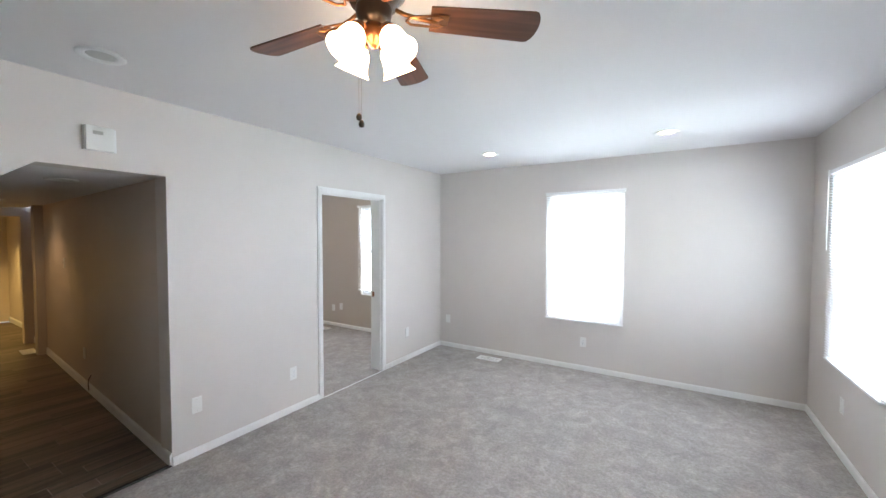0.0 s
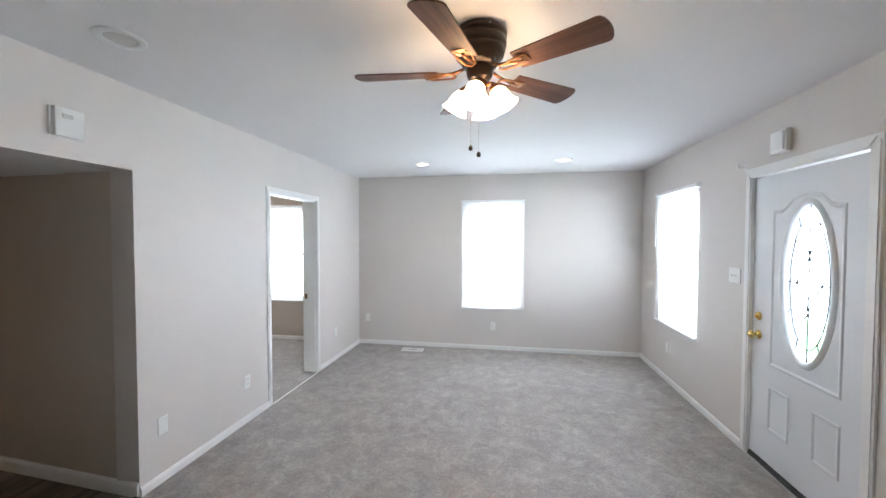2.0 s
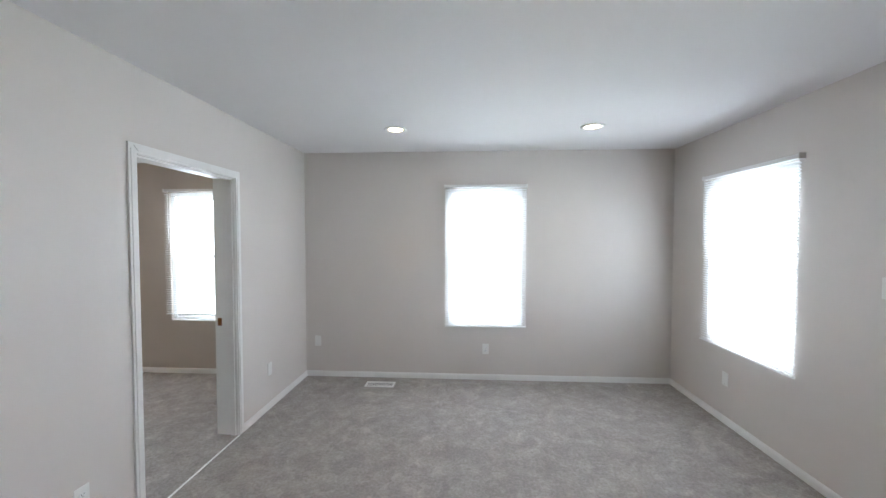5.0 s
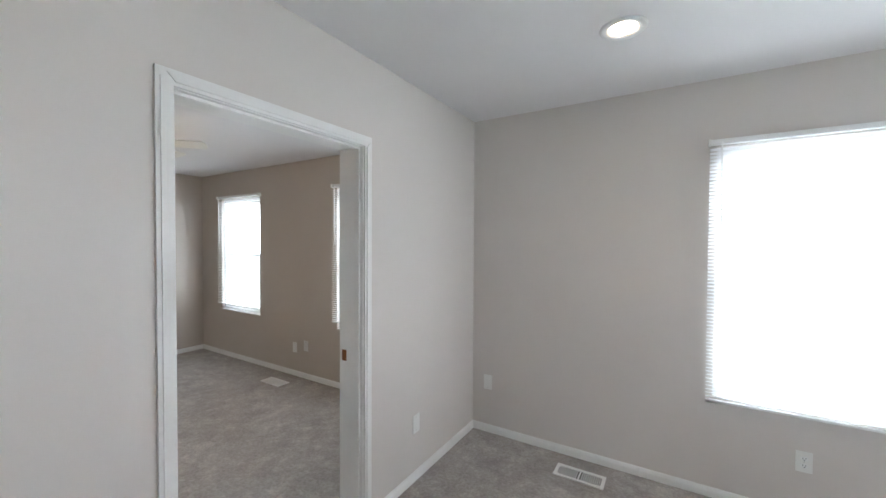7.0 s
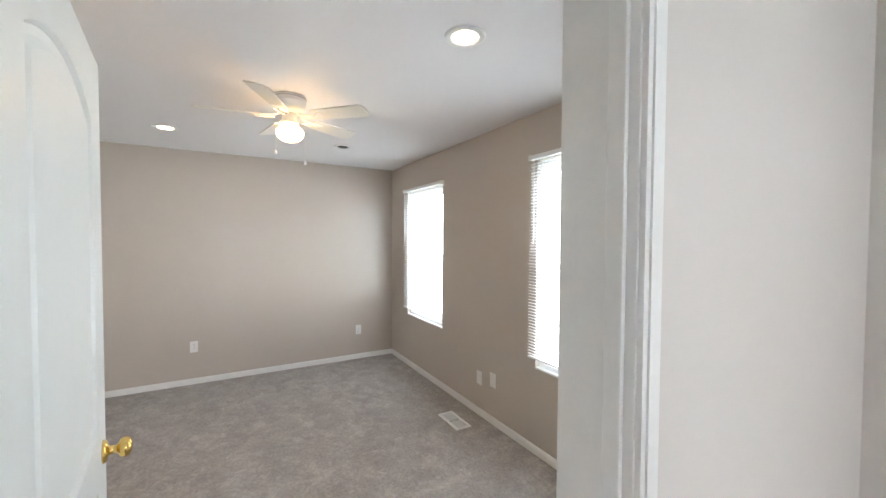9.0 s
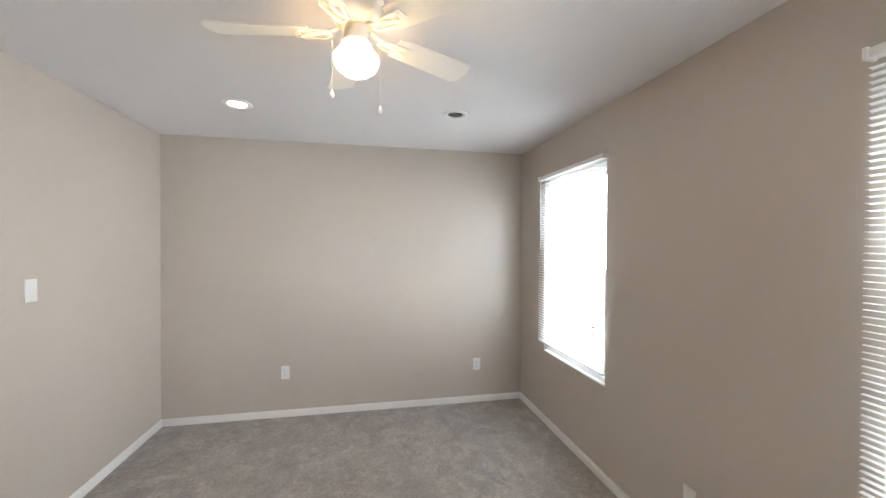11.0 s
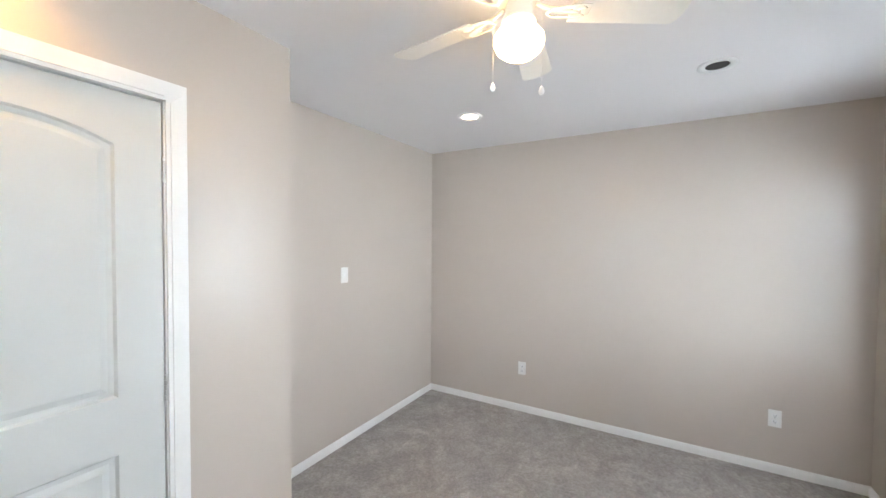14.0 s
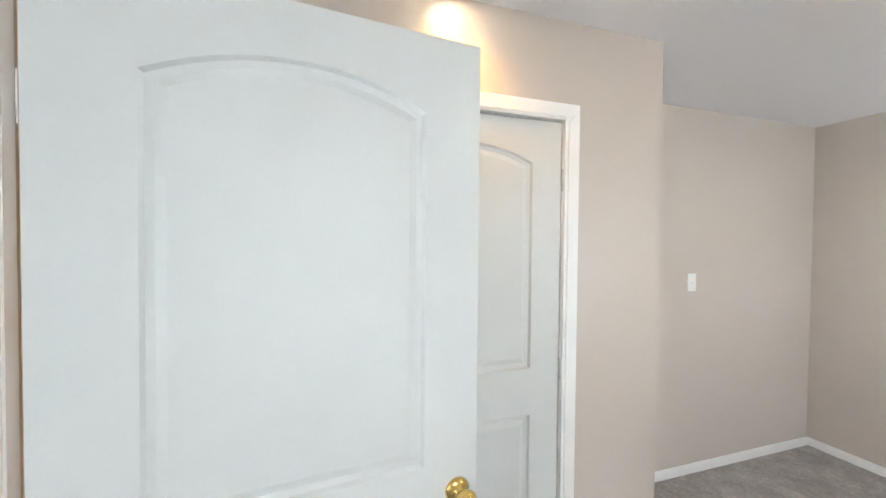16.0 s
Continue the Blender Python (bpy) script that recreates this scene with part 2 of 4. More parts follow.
def part(name, bm, material, parent, label="", smooth=False):
    return mesh_object(name, bm, material, parent, label, smooth)


def thing(name, m, label, category, group="", kind=""):
    e = new(name)
    e.empty_display_size = 0.1
    e.matrix_basis = m
    return tagged(e, label, category, group, kind)


def box(x0, x1, y0, y1, z0, z1, bm=None, bevel=0.0, m=None):
    own = bmesh.new()
    vs = [own.verts.new((x, y, z)) for x in (x0, x1) for y in (y0, y1) for z in (z0, z1)]
    for f in ((0, 1, 3, 2), (4, 6, 7, 5), (0, 4, 5, 1), (2, 3, 7, 6), (0, 2, 6, 4), (1, 5, 7, 3)):
        own.faces.new([vs[i] for i in f])
    if bevel:
        bmesh.ops.bevel(own, geom=own.edges[:], offset=bevel, segments=2, affect="EDGES", profile=0.6)
    return merge(own, bm, m)


def merge(own, bm=None, m=None):
    if m is not None:
        bmesh.ops.transform(own, matrix=m, verts=own.verts)
    if bm is None:
        return own
    me = bpy.data.meshes.new("tmp")
    own.to_mesh(me)
    own.free()
    bm.from_mesh(me)
    bpy.data.meshes.remove(me)
    return bm


def lathe(profile, seg=32, bm=None, m=None):
    """A turned shape from (radius, height) pairs."""
    own = bmesh.new()
    rings = []
    for r, z in profile:
        if r < 1e-6:
            rings.append([own.verts.new((0, 0, z))])
        else:
            rings.append([own.verts.new((r * math.cos(2 * math.pi * k / seg), r * math.sin(2 * math.pi * k / seg), z)) for k in range(seg)])
    for a, b in zip(rings, rings[1:]):
        for k in range(seg):
            j = (k + 1) % seg
            if len(a) == 1 and len(b) > 1:
                own.faces.new((a[0], b[j], b[k]))
            elif len(b) == 1 and len(a) > 1:
                own.faces.new((a[k], a[j], b[0]))
            elif len(a) > 1:
                own.faces.new((a[k], a[j], b[j], b[k]))
    return merge(own, bm, m)


def tube(points, r, seg=8, bm=None, closed=False):
    own = bmesh.new()
    pts = [Vector(p) for p in points]
    rings = []
    for i, p in enumerate(pts):
        a = pts[i - 1] if (i or closed) else p
        b = pts[(i + 1) % len(pts)] if (i + 1 < len(pts) or closed) else p
        d = (b - a).normalized()
        side = d.cross(Vector((0.31, 0.2, 0.93))).normalized()
        up = side.cross(d)
        rings.append([own.verts.new(p + r * (math.cos(2 * math.pi * k / seg) * side + math.sin(2 * math.pi * k / seg) * up)) for k in range(seg)])
    pairs = list(zip(rings, rings[1:])) + ([(rings[-1], rings[0])] if closed else [])
    for a, b in pairs:
        for k in range(seg):
            j = (k + 1) % seg
            own.faces.new((a[k], a[j], b[j], b[k]))
    if not closed:
        own.faces.new(rings[0])
        own.faces.new(rings[-1][::-1])
    return merge(own, bm)


def prism(outline, d0, d1, bm=None, bevel=0.0, m=None):
    """An outline in (u, v) pulled from depth d0 to d1: u to x, depth to y, v to z."""
    own = bmesh.new()
    a = [own.verts.new((u, d0, v)) for u, v in outline]
    b = [own.verts.new((u, d1, v)) for u, v in outline]
    own.faces.new(a)
    own.faces.new(b[::-1])
    for i in range(len(a)):
        j = (i + 1) % len(a)
        own.faces.new((a[i], b[i], b[j], a[j]))
    if bevel:
        bmesh.ops.bevel(own, geom=own.edges[:], offset=bevel, segments=1, affect="EDGES")
    return merge(own, bm, m)


def wall(name, axis, c0, c1, u0, u1, z0, z1, mats, label, holes=(), extra=None):
    """A wall with thickness c0..c1 across axis; it runs u0..u1; holes are (u0, u1, z0, z1). mats: low side, high side."""
    us = sorted({u0, u1, *[h[0] for h in holes], *[h[1] for h in holes]})
    zs = sorted({z0, z1, *[h[2] for h in holes], *[h[3] for h in holes]})
    solid = {}
    for i in range(len(us) - 1):
        for k in range(len(zs) - 1):
            cu, cz = (us[i] + us[i + 1]) / 2, (zs[k] + zs[k + 1]) / 2
            solid[i, k] = not any(h[0] < cu < h[1] and h[2] < cz < h[3] for h in holes)
    bm = bmesh.new()

    def face(points, mat):
        f = bm.faces.new([bm.verts.new((c, u, z) if axis == "x" else (u, c, z)) for c, u, z in points])
        f.material_index = mat
    for (i, k), s in solid.items():
        if not s:
            continue
        a, b, lo, hi = us[i], us[i + 1], zs[k], zs[k + 1]
        face([(c0, a, lo), (c0, b, lo), (c0, b, hi), (c0, a, hi)], 0)
        face([(c1, a, lo), (c1, b, lo), (c1, b, hi), (c1, a, hi)], 1)
        for di, dk, quad in ((-1, 0, (a, lo, a, hi)), (1, 0, (b, lo, b, hi)), (0, -1, (a, lo, b, lo)), (0, 1, (a, hi, b, hi))):
            if not solid.get((i + di, k + dk), False):
                p, q, r, t = quad
                face([(c0, p, q), (c0, r, t), (c1, r, t), (c1, p, q)], 2)
    bmesh.ops.remove_doubles(bm, verts=bm.verts, dist=1e-5)
    if extra:
        extra(bm)
    ob = mesh_object(name, bm, mats)
    return tagged(ob, label, "wall", kind="structure")

# ---- structure ----
XW, XE, YN, YS = -1.80, 2.20, 5.32, -2.2          # living room faces
XWB = -1.965                                          # bedroom side of the shared wall
BX, BY, BS, BC, BCX = -6.06, 5.31, 2.135, 2.69, -3.94
DOOR = (3.128, 4.05, 0.0, 2.05)                     # bedroom doorway, rough opening
HALL = (1.0, 1.832, 0.0, HALL_H)
W1 = (-0.19, 0.615, 0.60, 2.10)
W2 = (3.825, 4.725, 0.64, 2.09)
B1 = (-5.565, -4.715, 0.605, 2.075)
B2 = (-3.38, -2.53, 0.605, 2.075)
FD = (2.09, 3.04, 0.0, 2.065)
CD = (-3.441, -2.641, 0.0, 2.03)


def chamfer(bm):
    own = bmesh.new()
    pts = [(1.0, 1.84), (1.0, HALL_H), (1.22, HALL_H)]
    a = [own.verts.new((XWB, u, z)) for u, z in pts]
    b = [own.verts.new((XW, u, z)) for u, z in pts]
    own.faces.new(a)
    own.faces.new(b)
    own.faces.new((a[0], a[2], b[2], b[0]))
    for f in own.faces:
        f.material_index = 1
    merge(own, bm)


wall("wall_west", "x", XWB, XW, YS, YN, 0, LIVING_H, ["bed_wall", "wall", "wall"], "greige painted wall with a doorway and a clipped hall opening", [DOOR, HALL], chamfer)
wall("wall_north", "y", YN, YN + 0.13, XW - 0.05, XE + 0.2, 0, LIVING_H, ["wall", "wall", "wall"], "greige painted wall with one window", [W1])
wall("wall_east", "x", XE, XE + 0.17, YS, YN, 0, LIVING_H, ["wall", "wall", "wall"], "greige painted wall with window and front door", [W2, FD])
wall("wall_south", "y", YS - 0.12, YS, XWB, XE + 0.17, 0, LIVING_H, ["wall", "wall", "wall"], "plain greige painted wall behind the living room")
wall("wall_bedroom_north", "y", BY, BY + 0.13, BX - 0.12, XWB + 0.02, 0, BED_H, ["bed_wall"] * 3, "taupe painted bedroom wall with two windows", [B1, B2])
wall("wall_bedroom_west", "x", BX - 0.12, BX, BS - 0.12, BY, 0, BED_H, ["bed_wall"] * 3, "plain taupe painted bedroom wall")
wall("wall_bedroom_south", "y", BS - 0.022, BS, BX, BCX + 0.1, 0, BED_H, ["bed_wall"] * 3, "taupe painted wall of the bedroom recess")
wall("wall_closet", "y", BC - 0.11, BC, BCX, XWB, 0, BED_H, ["bed_wall"] * 3, "taupe painted closet wall with a door", [CD])
wall("wall_closet_return", "x", BCX, BCX + 0.1, BS, BC - 0.11, 0, BED_H, ["bed_wall"] * 3, "short taupe wall returning to the closet")

# hall: its long wall runs slightly askew
SKEW = math.degrees(math.atan(0.0647))
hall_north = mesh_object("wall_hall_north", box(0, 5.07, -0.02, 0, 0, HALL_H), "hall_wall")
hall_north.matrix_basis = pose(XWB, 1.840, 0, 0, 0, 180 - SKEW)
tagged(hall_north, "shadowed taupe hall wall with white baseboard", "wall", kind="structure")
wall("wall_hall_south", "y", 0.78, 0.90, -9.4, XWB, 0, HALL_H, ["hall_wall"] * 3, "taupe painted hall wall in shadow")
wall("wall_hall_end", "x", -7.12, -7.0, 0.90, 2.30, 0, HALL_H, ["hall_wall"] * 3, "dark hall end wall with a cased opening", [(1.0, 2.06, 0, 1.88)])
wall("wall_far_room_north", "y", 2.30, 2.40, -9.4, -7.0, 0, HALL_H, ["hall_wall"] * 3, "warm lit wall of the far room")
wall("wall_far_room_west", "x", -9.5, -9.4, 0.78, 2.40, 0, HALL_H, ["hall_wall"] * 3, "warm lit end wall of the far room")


def slab(name, bm, mat, label, category):
    return tagged(mesh_object(name, bm, mat), label, category, kind="structure")


slab("ceiling", box(XWB, XE + 0.17, YS - 0.12, YN + 0.2, LIVING_H, LIVING_H + 0.12), "ceiling", "smooth white painted living room ceiling", "ceiling")
slab("ceiling_bedroom", box(BX - 0.12, XWB, BS - 0.12, BY + 0.2, BED_H, BED_H + 0.12), "ceiling", "smooth white painted bedroom ceiling", "ceiling")
_hc = box(-7.0, XWB, 0.78, 2.10, HALL_H, HALL_H + 0.1)
box(-9.5, -7.0, 0.78, 2.40, HALL_H, HALL_H + 0.1, _hc)
slab("ceiling_hall", _hc, "ceiling", "low white painted hall ceiling", "ceiling")
_f = box(XW - 0.005, XE, YS, YN, -0.08, 0)
box(XWB - 0.001, XW - 0.005, DOOR[0], DOOR[1], -0.08, 0, _f)
box(BX, XWB - 0.001, BS, BY, -0.08, 0, _f)
slab("floor", _f, "carpet", "mottled grey-beige cut pile carpet", "floor")
slab("subfloor_hall", box(-9.4, XW - 0.005, 0.78, 2.40, -0.09, -0.014), "slot", "dark subfloor under the hall planks", "floor")
slab("ground", box(-60, 60, -60, 60, -0.5, -0.42), "carpet", "grey ground outside the house", "ground")

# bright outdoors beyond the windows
# the east sheet glows weaker, to cut the light from that side
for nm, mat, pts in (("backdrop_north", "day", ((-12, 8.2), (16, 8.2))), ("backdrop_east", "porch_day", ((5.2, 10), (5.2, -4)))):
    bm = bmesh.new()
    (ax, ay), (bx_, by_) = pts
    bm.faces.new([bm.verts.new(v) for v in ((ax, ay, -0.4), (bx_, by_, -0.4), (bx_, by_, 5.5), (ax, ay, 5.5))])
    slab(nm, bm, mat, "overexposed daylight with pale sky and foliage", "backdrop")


# baseboards: (from, to) along the wall face, thickness towards the room
def baseboard(a, b, into, mat="trim", h=0.058):
    a, b, n = Vector(a), Vector(b), Vector(into)
    d = b - a
    L = d.length
    ang = math.atan2(d.y, d.x)
    s = 1 if Vector((-d.y, d.x)).dot(n) > 0 else -1
    prof = [(0.0, 0.0), (0.014, 0.0), (0.014, h - 0.02), (0.010, h - 0.008), (0.004, h), (0.0, h)]
    bm = bmesh.new()
    steps = max(2, int(L / 0.4))
    rings = []
    for i in range(steps + 1):
        wob = random.uniform(-0.0015, 0.0015)
        rings.append([bm.verts.new((L * i / steps, s * (0.002 + p * 1.0), max(0, q + (wob if q > 0.02 else 0)))) for p, q in prof])
    for r0, r1 in zip(rings, rings[1:]):
        for k in range(len(prof)):
            j = (k + 1) % len(prof)
            bm.faces.new((r0[k], r0[j], r1[j], r1[k]))
    bm.faces.new(rings[0])
    bm.faces.new(rings[-1])
    ob = mesh_object("baseboard", bm, mat)
    ob.matrix_basis = pose(a.x, a.y, 0, 0, 0, math.degrees(ang))
    return tagged(ob, "white painted wooden baseboard along the wall", "baseboard", "baseboards", "structure")


baseboard((XW, 1.832), (XW, 3.092), (1, 0))
baseboard((XW, 4.076), (XW, YN), (1, 0))
baseboard((XW, YN), (XE, YN), (0, -1))
baseboard((XE, YN), (XE, 3.092), (-1, 0))
baseboard((XE, 2.038), (XE, YS), (-1, 0))
baseboard((XW, YS), (XW, 1.0), (1, 0))
baseboard((XW, YS), (XE, YS), (0, 1))
baseboard((BX, BS), (BX, BY), (1, 0))
baseboard((BX, BY), (XWB, BY), (0, -1))
baseboard((BX, BS), (BCX, BS), (0, 1))
baseboard((BCX, BS), (BCX, BC), (-1, 0))
baseboard((BCX, BC), (-3.498, BC), (0, 1))
baseboard((XWB, BY), (XWB, 4.076), (-1, 0))
_dir = Vector((-math.cos(radians(SKEW)), math.sin(radians(SKEW))))
_a = Vector((XW, 1.832))
baseboard(_a, _a + _dir * 5.2, (0, -1), h=0.09)
baseboard((-9.4, 2.30), (-7.12, 2.30), (0, -1), h=0.09)

# ---- doors ----


def arch_outline(u0, u1, v0, v1, rise, seg=14):
    pts = [(u0, v0), (u1, v0), (u1, v1)]
    if rise:
        w = (u1 - u0) / 2
        R = (w * w + rise * rise) / (2 * rise)
        for i in range(1, seg):
            x = w - 2 * w * i / seg
            pts.append(((u0 + u1) / 2 + x, v1 + math.sqrt(R * R - x * x) - (R - rise)))
    pts.append((u0, v1))
    return pts


def inset(pts, d):
    out = []
    n = len(pts)
    for i in range(n):
        p0, p1, p2 = Vector(pts[i - 1]), Vector(pts[i]), Vector(pts[(i + 1) % n])
        a, b = (p1 - p0).normalized(), (p2 - p1).normalized()
        na, nb = Vector((-a.y, a.x)), Vector((-b.y, b.x))
        m = (na + nb)
        m = m / max(0.3, m.length_squared) * 2
        q = p1 + m * d
        out.append((q.x, q.y))
    return out


def oval(cu, cv, a, b, seg=48):
    return [(cu + a * math.cos(2 * math.pi * i / seg), cv + b * math.sin(2 * math.pi * i / seg)) for i in range(seg)]


def panel_slab(w, h, t, panels, hole=None, steps=((0.0, 0.0), (0.007, -0.010), (0.022, -0.011), (0.042, -0.002))):
    """A moulded door slab, u to x, thickness in y from 0 to t, with sunk panels on both faces and an optional hole through."""
    bm = bmesh.new()

    def loop(pts, y):
        vs = [bm.verts.new((u, y, v)) for u, v in pts]
        return vs, [bm.edges.new((vs[i], vs[(i + 1) % len(vs)])) for i in range(len(vs))]
    outer = []
    holes = []
    for y, sgn in ((0.0, 1), (t, -1)):
        ov, oe = loop([(0, 0), (w, 0), (w, h), (0, h)], y)
        outer.append(ov)
        edges = list(oe)
        for p, pts in enumerate(panels):
            prev = None
            for d, depth in steps:
                vs, es = loop(inset(pts, d), y - sgn * depth)
                if prev is None:
                    edges += es
                else:
                    for i in range(len(vs)):
                        j = (i + 1) % len(vs)
                        bm.faces.new((prev[i], prev[j], vs[j], vs[i]))
                prev, last = vs, es
            if hole and p == 0:
                hv, he = loop(hole, y - sgn * steps[-1][1])
                holes.append(hv)
                bmesh.ops.triangle_fill(bm, use_beauty=True, edges=last + he)
            else:
                bm.faces.new(prev)
        bmesh.ops.triangle_fill(bm, use_beauty=True, edges=edges)
    for pair in [outer] + ([holes] if holes else []):
        a, b = pair
        for i in range(len(a)):
            j = (i + 1) % len(a)
            bm.faces.new((a[i], a[j], b[j], b[i]))
    return bm


def hinge(parent, m, leaf_side=True):
    bm = box(-0.001, 0.0015, -0.034, -0.001, -0.045, 0.045, bevel=0.0006, m=m)
    h = part("hinge", bm, "trim", parent, "white painted steel butt hinge")
    bm = bmesh.new()
    for z0 in (-0.045, -0.027, -0.009, 0.009, 0.027):
        lathe([(0, z0), (0.006, z0), (0.006, z0 + 0.017), (0, z0 + 0.017)], 12, bm, m @ pose(-0.004, 0.004, 0))
    part("barrel", bm, "steel", h)
    bm = bmesh.new()
    for y, z in ((-0.012, 0.033), (-0.022, 0.0), (-0.012, -0.033)):
        lathe([(0, 0.0016), (0.004, 0.0016), (0.003, 0.0026), (0, 0.0022)], 10, bm, m @ pose(0.0, y, z, 0, 90, 0) @ pose(0, 0, -0.0035))
        lathe([(0, 0.0016), (0.004, 0.0016), (0.003, 0.0026), (0, 0.0022)], 10, bm, m @ pose(0.0, y, z, 0, -90, 0) @ pose(0, 0, -0.001))
    part("screws", bm, "grey", h)
    return h


def knob(parent, m, name="door_knob"):
    bm = lathe([(0, 0.0), (0.033, 0.0), (0.033, 0.004), (0.026, 0.010), (0.013, 0.013), (0.011, 0.030), (0.016, 0.034),
                (0.026, 0.040), (0.029, 0.050), (0.026, 0.060), (0.016, 0.066), (0, 0.067)], 28, None, m)
    return part(name, bm, "brass", parent, "polished brass door knob", True)


PANELS = [arch_outline(0.155, 0.715, 0.965, 1.828, 0.068), arch_outline(0.155, 0.715, 0.24, 0.82, 0.0)]
LEAF_W, LEAF_H, LEAF_T = 0.86, 2.015, 0.035

# bedroom leaf, swung open past a right angle
leaf = thing("door_1", pose(-2.03, 3.148, 0.012, 0, 0, 180 + 6.0), "open white two panel interior door with arched top panel", "door", kind="structure")
lm = panel_slab(LEAF_W, LEAF_H, LEAF_T, PANELS)
bmesh.ops.transform(lm, matrix=pose(0, -LEAF_T, 0), verts=lm.verts)
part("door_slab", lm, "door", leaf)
part("hinge_edge", box(-0.0025, -0.0002, -LEAF_T + 0.003, -0.003, 0.004, LEAF_H - 0.004), "pine", leaf, "unpainted orange pine door edge")
for z in (0.22, 0.87, 1.752):
    hinge(leaf, pose(-0.004, 0.001, z))
knob(leaf, pose(LEAF_W - 0.055, 0, 0.888, -90, 0, 0))
knob(leaf, pose(LEAF_W - 0.055, -LEAF_T, 0.888, 90, 0, 0))
part("latch_plate", box(LEAF_W, LEAF_W + 0.002, -LEAF_T + 0.006, -0.006, 0.858, 0.918, bevel=0.0005), "brass", leaf)

# closet door, closed
closet = thing("door_2", pose(-3.423, BC - 0.004, 0.012), "closed white two panel closet door with arched panel", "door", kind="structure")
cm = panel_slab(0.765, 1.998, LEAF_T, [arch_outline(0.13, 0.635, 1.02, 1.83, 0.06), arch_outline(0.13, 0.635, 0.24, 0.835, 0.0)])
bmesh.ops.transform(cm, matrix=pose(0, -LEAF_T, 0), verts=cm.verts)
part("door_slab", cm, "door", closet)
for z in (0.25, 1.01, 1.77):
    bm = bmesh.new()
    for k in range(5):
        z0 = z - 0.045 + 0.018 * k
        lathe([(0, z0), (0.0065, z0), (0.0065, z0 + 0.0165), (0, z0 + 0.0165)], 12, bm, pose(-0.004, 0.005, 0))
    part("hinge", bm, "steel", closet, "satin steel hinge barrel")
knob(closet, pose(0.70, 0.0, 0.915, -90, 0, 0))


def casing(name, axis, face, out, u0, u1, top, w, t, label):
    """A mitred door casing on a wall face; out: +1 or -1, the way it stands proud."""
    th = thing(name, pose(0, 0, 0), label, "door casing", kind="structure")

    def piece(nm, pts):
        bm = bmesh.new()
        for inset_w, d in ((0.0, t * 0.72), (0.013, t)):
            q = pts if inset_w == 0 else inset(pts, inset_w)
            own = prism(q, 0.0005, d)
            merge(own, bm)
        if axis == "x":
            m = Matrix(((0, out, 0, face), (1, 0, 0, 0), (0, 0, 1, 0), (0, 0, 0, 1)))
        else:
            m = Matrix(((1, 0, 0, 0), (0, out, 0, face), (0, 0, 1, 0), (0, 0, 0, 1)))
        bmesh.ops.transform(bm, matrix=m, verts=bm.verts)
        part(nm, bm, "trim", th)
    piece("side_casing", [(u0 - w, 0), (u0, 0), (u0, top), (u0 - w, top + w)])
    piece("side_casing", [(u1, 0), (u1 + w, 0), (u1 + w, top + w), (u1, top)])
    piece("head_casing", [(u0, top), (u1, top), (u1 + w, top + w), (u0 - w, top + w)])
    return th


def jamb(name, axis, c0, c1, u0, u1, top, t, stop, label):
    th = thing(name, pose(0, 0, 0), label, "door frame", kind="structure")
    for nm, (a, b, lo, hi) in (("side_jamb", (u0, u0 + t, 0, top)), ("side_jamb", (u1 - t, u1, 0, top)), ("head_jamb", (u0 + t, u1 - t, top - t, top))):
        bm = box(c0, c1, a, b, lo, hi, bevel=0.0015) if axis == "x" else box(a, b, c0, c1, lo, hi, bevel=0.0015)
        part(nm, bm, "trim", th)
    s0, s1 = stop
    for nm, (a, b, lo, hi) in (("door_stop", (u0 + t, u0 + t + 0.011, 0, top - t)), ("door_stop", (u1 - t - 0.011, u1 - t, 0, top - t)),
                               ("door_stop", (u0 + t + 0.011, u1 - t - 0.011, top - t - 0.011, top - t))):
        bm = box(s0, s1, a, b, lo, hi, bevel=0.002) if axis == "x" else box(a, b, s0, s1, lo, hi, bevel=0.002)
        part(nm, bm, "trim", th)
    return th


casing("door_casing_1", "x", XW, 1, DOOR[0] + 0.018, DOOR[1] - 0.018, 2.032, 0.052, 0.016, "white painted mitred casing around the bedroom doorway")
casing("door_casing_2", "x", XWB, -1, DOOR[0] + 0.018, DOOR[1] - 0.018, 2.032, 0.052, 0.016, "white painted mitred casing on the bedroom side")
jb = jamb("door_frame_1", "x", XWB, XW, DOOR[0], DOOR[1], DOOR[3], 0.022, (XW - 0.055, XW - 0.02), "white painted door frame with stops")
part("strike_plate", box(XWB + 0.012, XWB + 0.045, DOOR[1] - 0.0245, DOOR[1] - 0.0215, 0.875, 0.935, bevel=0.0005), "copper", jb, "worn brass strike plate")
casing("door_casing_3", "y", BC, 1, CD[0] + 0.01, CD[1] - 0.01, 2.018, 0.066, 0.017, "white painted moulded casing around the closet door")
jamb("door_frame_2", "y", BC - 0.11, BC - 0.001, CD[0], CD[1], CD[3], 0.013, (BC - 0.075, BC - 0.045), "white painted closet door frame")
tagged(mesh_object("threshold_strip", box(XW + 0.004, XW + 0.018, DOOR[0] + 0.03, DOOR[1] - 0.03, 0, 0.005, bevel=0.002), "vinyl"),
       "thin white seam strip across the carpet at the doorway", "threshold", kind="structure")
tagged(mesh_object("carpet_reducer", prism([(-0.02, 0), (0.02, 0), (0.012, 0.009), (-0.012, 0.009)], 1.0, 1.825), "rubber"),
       "dark edge strip between wood planks and carpet", "threshold", kind="structure").matrix_basis = pose(XW - 0.012, 0, 0)

